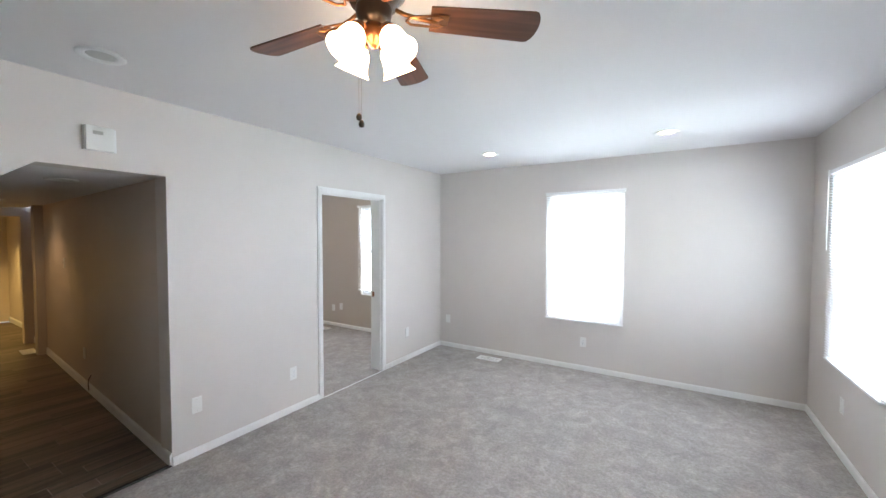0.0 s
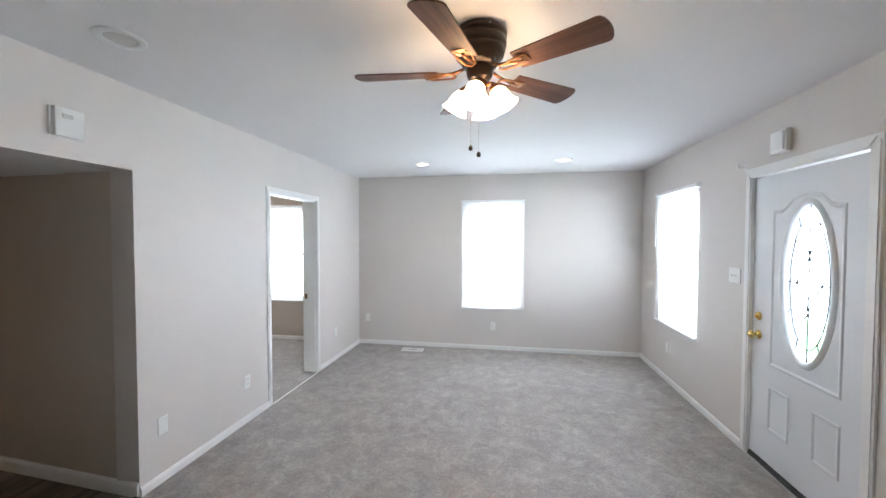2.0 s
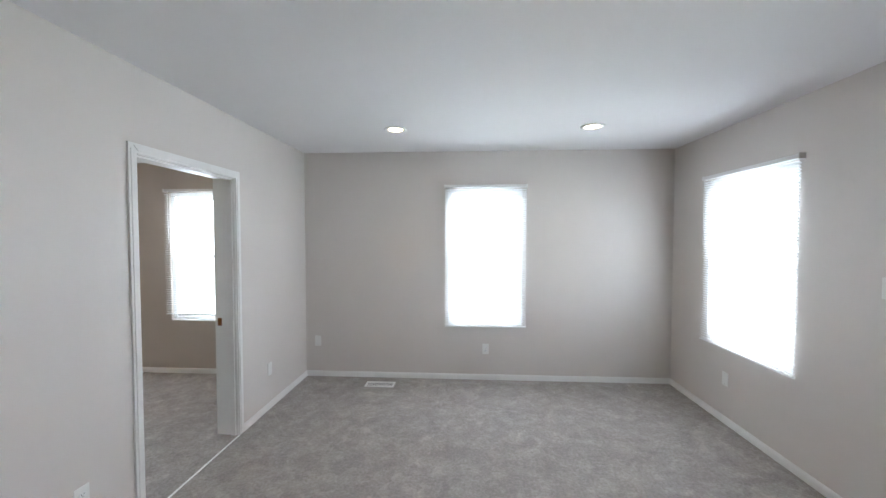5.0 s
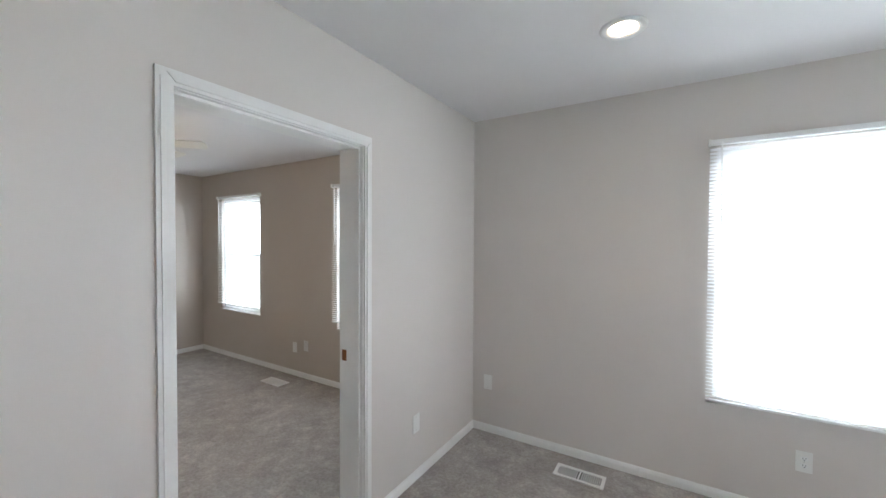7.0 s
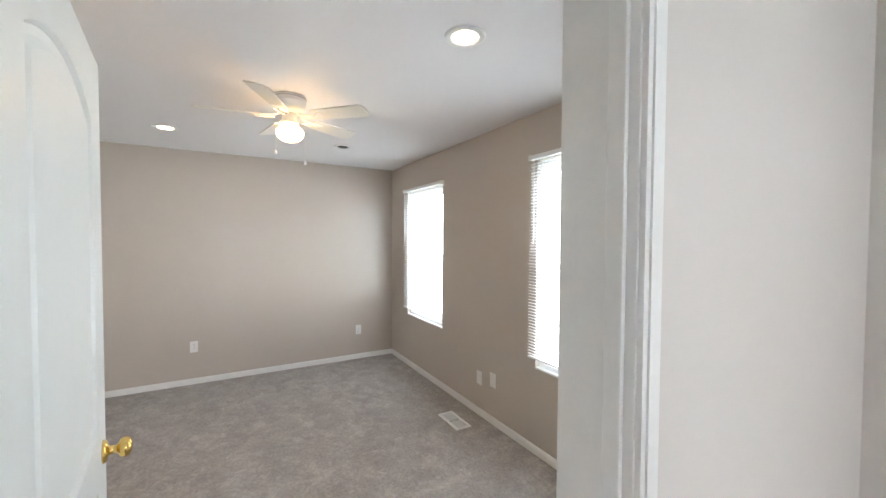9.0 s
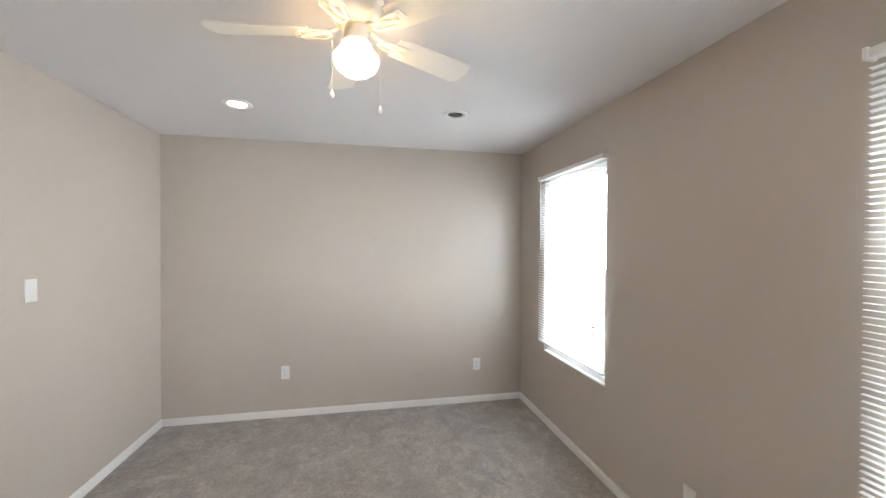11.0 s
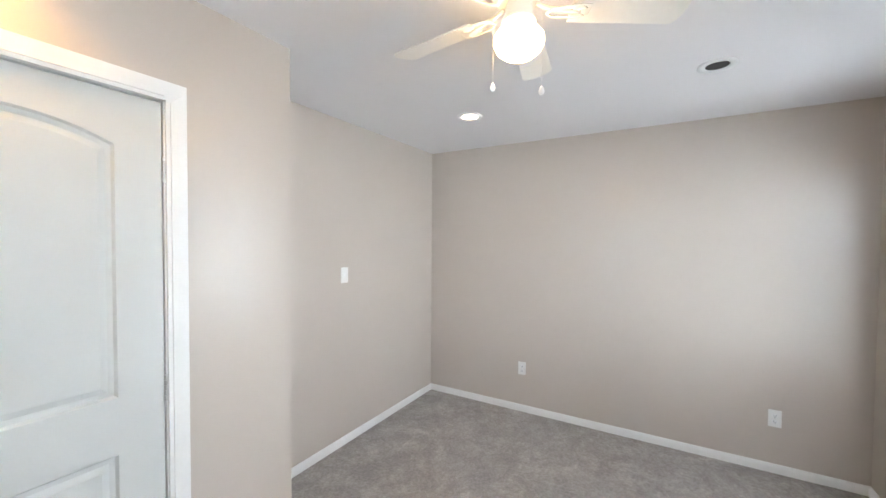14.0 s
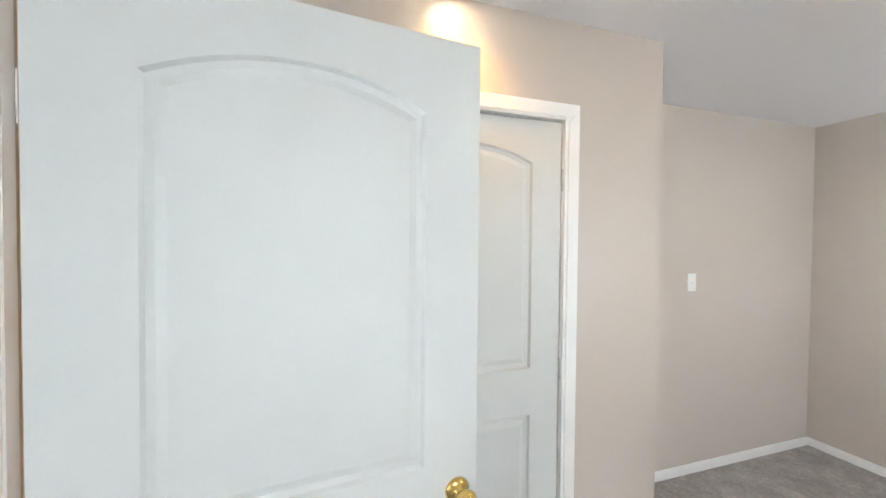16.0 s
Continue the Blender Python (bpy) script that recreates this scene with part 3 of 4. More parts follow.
# front door with an oval leaded light
FDW, FDH, FDT = 0.909, 1.993, 0.045
fdoor = thing("door_3", Matrix(((0, 1, 0, XE + 0.012), (-1, 0, 0, 3.02), (0, 0, 1, 0.04), (0, 0, 0, 1))),
              "closed white steel front door with oval leaded glass", "front door", kind="structure")
OC, OV = 0.497, 1.285
bigp = [(0.19, 0.685), (0.765, 0.685), (0.765, 1.755), (0.70, 1.755), (0.66, 1.775), (0.60, 1.825), (0.485, 1.85), (0.37, 1.825), (0.31, 1.775), (0.27, 1.755), (0.19, 1.755)]
low = [arch_outline(a, b, 0.235, 0.545, 0) for a, b in ((0.185, 0.385), (0.565, 0.765))]
part("door_slab", panel_slab(FDW, FDH, FDT, [bigp] + low, oval(OC, OV, 0.198, 0.492),
                             ((0.0, 0.0), (0.007, 0.006), (0.014, 0.006), (0.026, 0.0))), "front_door", fdoor)
for y0, y1 in ((-0.014, 0.002), (FDT - 0.002, FDT + 0.014)):
    bm = bmesh.new()
    seg = 64
    o1, o2, o3, o4 = oval(OC, OV, 0.230, 0.524, seg), oval(OC, OV, 0.215, 0.509, seg), oval(OC, OV, 0.195, 0.489, seg), oval(OC, OV, 0.186, 0.48, seg)
    ys = (0.0, -0.014, -0.014, 0.006) if y0 < 0 else (FDT, FDT + 0.014, FDT + 0.014, FDT - 0.006)
    rings = [[bm.verts.new((u, y, v)) for u, v in o] for o, y in zip((o1, o2, o3, o4), ys)]
    for a, b in zip(rings, rings[1:]):
        for i in range(seg):
            j = (i + 1) % seg
            bm.faces.new((a[i], a[j], b[j], b[i]))
    part("oval_frame", bm, "front_door", fdoor, "raised oval moulding round the glass", True)
gl = part("oval_pane", prism(oval(OC, OV, 0.197, 0.491, 48), 0.020, 0.024), "glass", fdoor, "clear oval glass pane")
gl.visible_shadow = False
bm = bmesh.new()


def came(points):
    tube([(OC + 0.186 * u, 0.014, OV + 0.48 * v) for u, v in points], 0.0042, 6, bm)


ring = [(0.82 * math.cos(2 * math.pi * i / 48), 0.84 * math.sin(2 * math.pi * i / 48)) for i in range(49)]
came(ring)


def bend(p, q, r, n=10):
    """A smooth curve from p to r, drawn towards q."""
    return [tuple((1 - t) ** 2 * p[k] + 2 * t * (1 - t) * q[k] + t * t * r[k] for k in (0, 1)) for t in [i / n for i in range(n + 1)]]


for sx in (-1, 1):
    for sy in (-1, 1):
        came(bend((sx * 0.66, sy * 0.55), (sx * 0.16, sy * 0.52), (0, sy * 0.36)))
        came(bend((0, sy * 0.20), (sx * 0.12, sy * 0.03), (sx * 0.58, 0)))
        came(bend((sx * 0.58, 0), (sx * 0.34, sy * 0.06), (0, sy * 0.36)))
    came([(sx * 0.58, 0), (sx * 1.0, 0)])
    for a in (25, 60, -25, -60):
        came([(sx * 0.82 * math.cos(radians(a)), 0.84 * math.sin(radians(a))), (sx * math.cos(radians(a)), math.sin(radians(a)))])
for sy in (-1, 1):
    came([(0, sy * 0.20), (0, sy * 1.0)])
part("lead_came", bm, "lead", fdoor, "dark curved lead lines in the oval glass")
knob(fdoor, pose(0.075, 0, 0.872, 90, 0, 0))
bm = lathe([(0, 0), (0.031, 0), (0.030, 0.008), (0.022, 0.014), (0.012, 0.016), (0, 0.016)], 28, None, pose(0.075, 0, 1.005, 90, 0, 0))
box(-0.004, 0.004, -0.03, -0.012, -0.016, 0.016, bm, 0.0015, pose(0.075, 0, 1.005))
part("deadbolt", bm, "brass", fdoor, "polished brass deadbolt thumb turn", True)
casing("door_casing_4", "x", XE, -1, FD[0] + 0.018, FD[1] - 0.018, 2.045, 0.068, 0.018, "white painted casing around the front door")
jamb("door_frame_3", "x", XE + 0.001, XE + 0.16, FD[0], FD[1], FD[3], 0.018, (XE + 0.0575, XE + 0.09), "white painted front door frame")
tagged(mesh_object("door_threshold", prism([(0, 0), (0.16, 0), (0.14, 0.03), (0.02, 0.034), (0, 0.03)], FD[0] + 0.02, FD[1] - 0.02), "rubber"),
       "black rubber and metal threshold under the front door", "threshold", kind="structure").matrix_basis = pose(XE + 0.001, 0, 0)

# ---- windows and blinds ----


def window(name, axis, face, out, u0, u1, z0, z1, label):
    """A vinyl double hung window set deep in its opening; out: the way outdoors."""
    if axis == "y":
        m = Matrix(((1, 0, 0, 0), (0, out, 0, face), (0, 0, 1, 0), (0, 0, 0, 1)))
    else:
        m = Matrix(((0, out, 0, face), (1, 0, 0, 0), (0, 0, 1, 0), (0, 0, 0, 1)))
    th = thing(name, pose(0, 0, 0), label, "window", "double hung windows", "structure")

    def p(nm, mat, boxes, bev=0.003, lab=""):
        bm = bmesh.new()
        for b in boxes:
            box(*b, bm, bev)
        bmesh.ops.transform(bm, matrix=m, verts=bm.verts)
        return part(nm, bm, mat, th, lab)
    zm = (z0 + z1) / 2
    f = 0.045
    p("window_frame", "vinyl", [(u0, u0 + f, 0.03, 0.11, z0, z1), (u1 - f, u1, 0.03, 0.11, z0, z1), (u0 + f, u1 - f, 0.03, 0.11, z1 - f, z1), (u0 + f, u1 - f, 0.03, 0.11, z0, z0 + f)])
    for nm, a, b, d in (("lower_sash", z0 + f, zm + 0.02, 0.04), ("upper_sash", zm - 0.02, z1 - f, 0.07)):
        s = 0.035
        p(nm, "vinyl", [(u0 + f, u0 + f + s, d, d + 0.028, a, b), (u1 - f - s, u1 - f, d, d + 0.028, a, b),
                        (u0 + f + s, u1 - f - s, d, d + 0.028, b - s, b), (u0 + f + s, u1 - f - s, d, d + 0.028, a, a + s)])
        g = p("pane", "glass", [(u0 + f + s - 0.003, u1 - f - s + 0.003, d + 0.012, d + 0.016, a + s - 0.003, b - s + 0.003)], 0)
        g.visible_shadow = False
    p("sash_lock", "steel", [((u0 + u1) / 2 - 0.03, (u0 + u1) / 2 + 0.03, 0.044, 0.066, zm + 0.0205, zm + 0.034)])
    p("window_sill", "trim", [(u0 + 0.001, u1 - 0.001, -0.004, 0.029, z0 + 0.001, z0 + 0.014)], 0.004, "white painted window sill")
    return th


def blind(axis, face, into, u0, u1, ztop, zbot, tilt, label, wand_at):
    """An outside-mounted mini blind: head rail, slats, bottom rail, ladder cords and wand. into: the way into the room."""
    w = u1 - u0
    if axis == "y":
        base = Matrix(((1, 0, 0, u0), (0, into, 0, face), (0, 0, 1, 0), (0, 0, 0, 1)))
    else:
        base = Matrix(((0, into, 0, face), (1, 0, 0, u0), (0, 0, 1, 0), (0, 0, 0, 1)))
    th = thing("window_blind", pose(*base.translation), label, "blind", "mini blinds")
    rel = base.copy()
    rel.translation = (0, 0, 0)

    def p(nm, bm, mat, lab="", smooth=False):
        bmesh.ops.transform(bm, matrix=rel, verts=bm.verts)
        return part(nm, bm, mat, th, lab, smooth)
    D = 0.028
    rail = box(0.002, w - 0.002, 0.003, 0.04, ztop - 0.03, ztop, bevel=0.003)
    p("head_rail", rail, "vinyl")
    for x in (-0.004, w - 0.008):
        p("bracket", box(x, x + 0.012, 0.001, 0.046, ztop - 0.034, ztop + 0.004, bevel=0.002), "plastic", "white mounting bracket")
    p("bottom_rail", box(0.004, w - 0.004, D - 0.013, D + 0.013, zbot, zbot + 0.014, bevel=0.004), "vinyl")
    # one slat mesh, shared
    sm = bmesh.new()
    seg = 4
    rows = []
    for i in range(seg + 1):
        a = (i / seg - 0.5)
        rows.append([sm.verts.new((x, a * 0.025, 0.0035 * (1 - 4 * a * a))) for x in (0.004, w - 0.004)])
    for r0, r1 in zip(rows, rows[1:]):
        sm.faces.new((r0[0], r0[1], r1[1], r1[0]))
    bmesh.ops.transform(sm, matrix=rel @ pose(0, D, 0) @ pose(0, 0, 0, tilt, 0, 0), verts=sm.verts)
    n = int((ztop - 0.04 - zbot - 0.02) / 0.0212)
    first = None
    for i in range(n):
        z = zbot + 0.028 + 0.0212 * i
        if first is None:
            first = part("slat", sm, "slat", th)
            ob = first
        else:
            ob = new("slat", first.data)
            ob.parent = th
        ob.matrix_basis = pose(0, 0, z, random.uniform(-1.2, 1.2) if axis == "y" else 0, random.uniform(-0.12, 0.12) if axis == "y" else random.uniform(-1.2, 1.2), 0)
    for x in (0.14, w - 0.14):
        c = bmesh.new()
        for y in (D - 0.0135, D + 0.0135):
            tube([(x, y, zbot + 0.01), (x, y, ztop - 0.028)], 0.0007, 5, c)
        p("ladder_cord", c, "plastic")
    wa = tube([(wand_at, D + 0.018, ztop - 0.02), (wand_at, D + 0.024, ztop - 0.05), (wand_at + 0.004, D + 0.022, ztop - 0.62)], 0.0035, 6)
    p("tilt_wand", wa, "plastic", "clear white plastic tilt wand")
    return th


window("window_1", "y", YN, 1, *W1, "white vinyl double hung window behind a blind")
window("window_2", "x", XE, 1, *W2, "white vinyl double hung window behind a blind")
window("window_3", "y", BY, 1, *B1, "white vinyl double hung bedroom window behind blind")
window("window_4", "y", BY, 1, *B2, "white vinyl double hung bedroom window behind blind")
blind("y", YN - 0.001, -1, -0.230, 0.658, 2.138, 0.588, 27, "closed-down white mini blind glowing with daylight", 0.06)
blind("x", XE - 0.001, -1, 3.78, 4.772, 2.122, 0.637, 27, "white mini blind full of daylight beside front door", 0.95)
blind("y", BY - 0.001, -1, -5.608, -4.69, 2.105, 0.69, 6, "white mini blind raised slightly above the sill", 0.06)
blind("y", BY - 0.001, -1, -3.42, -2.50, 2.11, 0.685, 6, "white mini blind raised slightly above the sill", 0.06)

# red-tipped cord tassel on the far bedroom blind
tas = thing("cord_tassel", pose(-4.765, BY - 0.062, 0.90), "white pull cord tassel with a red end on the blind", "blind cord")
part("tassel", lathe([(0, 0), (0.007, 0), (0.005, 0.075), (0.002, 0.085), (0, 0.085)], 10, None, pose(0, 0, 0, 0, 8, 0)), "plastic", tas)
part("red_tip", lathe([(0, 0), (0.008, 0), (0.008, 0.016), (0, 0.016)], 10, None, pose(0.012, 0, 0.083, 0, 8, 0)), "copper", tas, "orange-red cord end")

# ---- electrics ----


def plate(name, m, kind, label, group, category, w=0.07, h=0.115):
    """A wall plate; its local -y faces the room."""
    th = thing(name, m, label, category, group)
    part("cover_plate", box(-w / 2, w / 2, -0.006, 0.0005, -h / 2, h / 2, bevel=0.0022), "plastic", th)
    if kind == "outlet":
        for z in (0.0195, -0.0195):
            r = part("receptacle", prism([(0.0165 * math.cos(a), z + 0.0145 * max(-0.85, min(0.85, math.sin(a)))) for a in [2 * math.pi * k / 20 for k in range(20)]], -0.0085, -0.005), "vinyl", th)
            bm = bmesh.new()
            for x, hh in ((-0.0062, 0.0045), (0.0062, 0.0038)):
                box(x - 0.0011, x + 0.0011, -0.0089, -0.0083, z - hh + 0.002, z + hh + 0.002, bm)
            lathe([(0, 0), (0.0024, 0), (0.0024, 0.0006), (0, 0.0006)], 10, bm, pose(0, -0.0083, z - 0.0085, 90, 0, 0))
            part("slots", bm, "slot", r)
        part("screw", lathe([(0, 0), (0.003, 0), (0.002, 0.0012), (0, 0.0012)], 10, None, pose(0, -0.0058, 0, 90, 0, 0)), "grey", th)
    elif kind == "switch":
        n = max(1, round(w / 0.07) - 0)
        for k in range(n):
            x = (k - (n - 1) / 2) * 0.046
            part("switch_frame", box(x - 0.006, x + 0.006, -0.0075, -0.0055, -0.013, 0.013, bevel=0.001), "vinyl", th)
            part("toggle", box(x - 0.0035, x + 0.0035, -0.017, -0.006, -0.002, 0.009, bevel=0.0015, m=pose(0, 0, 0, 14, 0, 0)), "plastic", th)
    else:
        bm = bmesh.new()
        for z in (0.042, -0.042):
            lathe([(0, 0), (0.003, 0), (0.002, 0.0012), (0, 0.0012)], 10, bm, pose(0, -0.0058, z, 90, 0, 0))
        part("screws", bm, "grey", th)
    return th


FACE_S, FACE_E, FACE_W, FACE_N = 0, 90, -90, 180     # the way the plate looks: local -y turned
OUT = "wall outlets"
plate("wall_outlet", pose(0.223, YN, 0.34), "outlet", "white duplex outlet under the living room window", OUT, "outlet")
plate("blank_plate", pose(-1.662, YN, 0.40), "blank", "white blank cover plate near the room corner", "cover plates", "cover plate")
plate("blank_plate", pose(XW, 4.513, 0.36, 0, 0, 90), "blank", "white cover plate beside the bedroom doorway", "cover plates", "cover plate")
plate("wall_outlet", pose(XW, 2.808, 0.35, 0, 0, 90), "outlet", "white duplex outlet low on the greige wall", OUT, "outlet")
plate("blank_plate", pose(XW, 1.995, 0.37, 0, 0, 90), "blank", "white cover plate beside the hall corner", "cover plates", "cover plate")
plate("wall_outlet", pose(XE, 4.47, 0.375, 0, 0, -90), "blank", "white cover plate under the side window", "cover plates", "cover plate")
plate("light_switch", pose(XE, 3.225, 1.31, 0, 0, -90), "switch", "white three gang switch plate beside the front door", "light switches", "light switch", 0.15)
plate("wall_outlet", pose(BX, 3.107, 0.388, 0, 0, 90), "outlet", "white duplex outlet on the bedroom wall", OUT, "outlet")
plate("wall_outlet", pose(BX, 4.852, 0.365, 0, 0, 90), "outlet", "white duplex outlet near the bedroom corner", OUT, "outlet")
plate("blank_plate", pose(-4.056, BY, 0.32), "blank", "white cover plate between the bedroom windows", "cover plates", "cover plate")
plate("blank_plate", pose(-3.865, BY, 0.36), "blank", "white cover plate between the bedroom windows", "cover plates", "cover plate")
plate("light_switch", pose(-4.835, BS, 1.275, 0, 0, 180), "switch", "white toggle switch on the bedroom recess wall", "light switches", "light switch")
plate("wall_outlet", pose(-4.08, 1.974, 0.377, 0, 0, -SKEW), "blank", "white plate on the dark hall wall", "cover plates", "cover plate")
plate("light_switch", pose(-4.90, 2.030, 1.285, 0, 0, -SKEW), "switch", "white switch plate on the dark hall wall", "light switches", "light switch")

# chime boxes
ch = thing("door_chime", pose(XW, 1.487, 2.18, 0, 0, 90), "white plastic wall chime box with grey window", "chime box")
part("housing", box(-0.066, 0.066, -0.034, 0, -0.072, 0.072, bevel=0.006), "plastic", ch)
part("backplate", box(-0.075, 0.082, -0.008, 0, -0.07, 0.07, bevel=0.002), "vinyl", ch)
part("display", box(-0.035, 0.012, -0.0365, -0.033, 0.022, 0.042, bevel=0.001), "grey", ch, "small grey display window")
ch2 = thing("door_chime", pose(XE, 2.73, 2.235, 0, 0, -90), "white square chime box above the front door", "chime box")
part("housing", box(-0.075, 0.075, -0.035, 0, -0.072, 0.072, bevel=0.005), "plastic", ch2)
part("front_cover", box(-0.045, 0.062, -0.047, -0.034, -0.06, 0.06, bevel=0.005), "vinyl", ch2)

# curtain rod hooks over the front door
for y in (1.997, 3.118):
    hk = thing("curtain_hook", pose(XE, y, 2.135, 0, 0, -90), "small white painted curtain rod hook on wall", "hook", "curtain hooks")
    part("hook_plate", box(-0.009, 0.009, -0.004, 0, -0.03, 0.03, bevel=0.0015), "trim", hk)
    part("hook_arm", tube([(0, -0.002, 0.0), (0, -0.03, -0.004), (0, -0.052, 0.004), (0, -0.058, 0.03)], 0.005, 8), "trim", hk)

# floor registers


def register(m, label):
    th = thing("floor_register", m, label, "floor vent", "floor registers")
    w, d = 0.31, 0.14
    bm = bmesh.new()
    for b in ((-w / 2, w / 2, -d / 2, -d / 2 + 0.022, 0, 0.007), (-w / 2, w / 2, d / 2 - 0.022, d / 2, 0, 0.007),
              (-w / 2, -w / 2 + 0.022, -d / 2 + 0.022, d / 2 - 0.022, 0, 0.007), (w / 2 - 0.022, w / 2, -d / 2 + 0.022, d / 2 - 0.022, 0, 0.007)):
        box(*b, bm, 0.0015)
    part("frame", bm, "trim", th)
    part("duct", box(-w / 2 + 0.02, w / 2 - 0.02, -d / 2 + 0.02, d / 2 - 0.02, 0.0005, 0.0015), "slot", th, "dark duct opening")
    part("divider", box(-0.004, 0.004, -d / 2 + 0.022, d / 2 - 0.022, 0.001, 0.0065), "trim", th)
    first = None
    for i in range(22):
        x = -w / 2 + 0.03 + i * (w - 0.06) / 21
        if abs(x) < 0.006:
            continue
        if first is None:
            first = part("louvre", box(-0.0022, 0.0022, -d / 2 + 0.022, d / 2 - 0.022, 0.0015, 0.006), "trim", th)
            ob = first
        else:
            ob = new("louvre", first.data)
            ob.parent = th
        ob.matrix_basis = pose(x, 0, 0, 0, 0, 0)
    return th


register(pose(-0.905, 5.10, 0.0), "white metal floor register on carpet near the wall")
register(pose(-4.06, 5.055, 0.0), "white metal floor register below the bedroom windows")
register(pose(-6.4, 1.985, 0.002, 0, 0, -SKEW), "white metal floor register on the hall planks")

# ---- ceiling lights ----


def can_light(x, y, z, r, lit, label, power=9.0, color=(1.0, 0.82, 0.62)):
    th = thing("recessed_light", pose(x, y, z), label, "recessed light", "recessed ceiling lights")
    part("trim_ring", lathe([(r, 0.0), (r, -0.004), (r * 0.93, -0.009), (r * 0.72, -0.008), (r * 0.60, -0.003), (r * 0.60, 0.0)], 40), "vinyl", th, "", True)
    if lit is None:
        part("socket", lathe([(0, -0.0015), (r * 0.70, -0.0015)], 32), "slot", th, "empty black lamp hole")
    else:
        part("lamp", lathe([(r * 0.60, -0.002), (r * 0.45, -0.004), (r * 0.25, -0.006), (0, -0.007)], 32), "can_lit" if lit else "can_dark", th, "", True)
    if lit:
        li = bpy.data.lights.new("can_lamp", "SPOT")
        li.energy, li.spot_size, li.spot_blend, li.shadow_soft_size, li.color = power, radians(125), 0.7, 0.05, color
        ob = new("can_lamp", li)
        ob.matrix_basis = look((x, y, z - 0.03), (x, y + 1e-4, 0))
    return th


can_light(-0.612, 4.454, LIVING_H, 0.10, True, "lit recessed ceiling light with white trim", 6)
can_light(1.061, 4.453, LIVING_H, 0.10, True, "lit recessed ceiling light with white trim", 6)
can_light(-1.31, 1.366, LIVING_H, 0.10, False, "unlit recessed ceiling light with white trim")
can_light(-5.194, 2.99, BED_H, 0.088, True, "lit recessed ceiling light near the bedroom wall", 1.8)
can_light(-2.82, 4.335, BED_H, 0.092, True, "lit recessed ceiling light near the bedroom doorway", 2.2)
can_light(-5.09, 4.40, BED_H, 0.085, None, "empty recessed light hole with white trim ring")
can_light(-2.96, 2.81, BED_H, 0.092, True, "lit warm recessed light close to the closet", 9.0, (1.0, 0.52, 0.09))
can_light(-2.587, 1.50, HALL_H, 0.09, False, "unlit recessed light in the hall ceiling")
can_light(-5.3, 1.571, HALL_H, 0.085, True, "lit warm recessed light in the hall ceiling", 9, (1.0, 0.6, 0.28))
can_light(-8.2, 1.6, HALL_H, 0.085, True, "lit warm recessed light in the far room", 70, (1.0, 0.66, 0.20))


# ---- ceiling fans ----
def blade_mesh(r0, r1, w0, w1, t=0.006):
    pts = []
    n = 10
    for i in range(n + 1):
        f = i / n
        pts.append((r0 + (r1 - r0 - 0.03) * f, -(w0 + (w1 - w0) * f) / 2))
    for i in range(1, 8):
        a = -math.pi / 2 + math.pi * i / 8
        pts.append((r1 - 0.03 + 0.03 * math.cos(a), w1 / 2 * math.sin(a) * 1.0))
    for i in range(n + 1):
        f = 1 - i / n
        pts.append((r0 + (r1 - r0 - 0.03) * f, (w0 + (w1 - w0) * f) / 2))
    bm = bmesh.new()
    top = [bm.verts.new((x, y, t / 2)) for x, y in pts]
    bot = [bm.verts.new((x, y, -t / 2)) for x, y in pts]
    bm.faces.new(top)
    bm.faces.new(bot[::-1])
    for i in range(len(pts)):
        j = (i + 1) % len(pts)
        bm.faces.new((top[i], bot[i], bot[j], top[j]))
    return bm


def blade_iron(r_in, r_out, zdrop):
    """A curled bracket that carries a blade."""
    bm = bmesh.new()
    tube([(r_in, 0, zdrop), (r_in + 0.03, 0, zdrop - 0.012), (r_out - 0.03, 0, -0.008), (r_out, 0, -0.006)], 0.007, 8, bm)
    for s in (-1, 1):
        tube([(r_in + 0.035, 0, -0.012), (r_in + 0.05, s * 0.022, -0.010), (r_out - 0.005, s * 0.034, -0.007), (r_out + 0.015, s * 0.02, -0.006), (r_out - 0.01, s * 0.008, -0.006)], 0.0045, 8, bm)
    box(r_out - 0.025, r_out + 0.03, -0.036, 0.036, -0.0075, -0.0035, bm, 0.0015)
    return bm


def add_blades(th, z, angles, r0, r1, w0, w1, pitch, mat, iron_mat, r_in, zdrop):
    bl = ir = None
    for a in angles:
        m = pose(0, 0, z, 0, 0, a) @ pose(0, 0, 0, pitch, 0, 0)
        if bl is None:
            ir = ob2 = part("blade_bracket", blade_iron(r_in, r0 + 0.03, zdrop), iron_mat, th, "", True)
            bl = ob = part("blade", blade_mesh(r0, r1, w0, w1), mat, th)
        else:
            ob, ob2 = new("blade", bl.data), new("blade_bracket", ir.data)
            ob.parent = ob2.parent = th
        ob.matrix_basis = m
        ob2.matrix_basis = pose(0, 0, z, 0, 0, a)


def chain(th, x, y, z0, z1, fob, mat, fob_mat, r=0.0016):
    bm = bmesh.new()
    n = int((z0 - z1) / 0.0065)
    for i in range(n):
        z = z0 - (i + 0.5) * (z0 - z1) / n
        lathe([(0, z - r), (r, z), (0, z + r)], 6, bm, pose(x, y, 0))
    c = part("pull_chain", bm, mat, th)
    part("chain_fob", lathe([(a, b + z1) for a, b in fob], 14, None, pose(x, y, 0)), fob_mat, c, "", True)


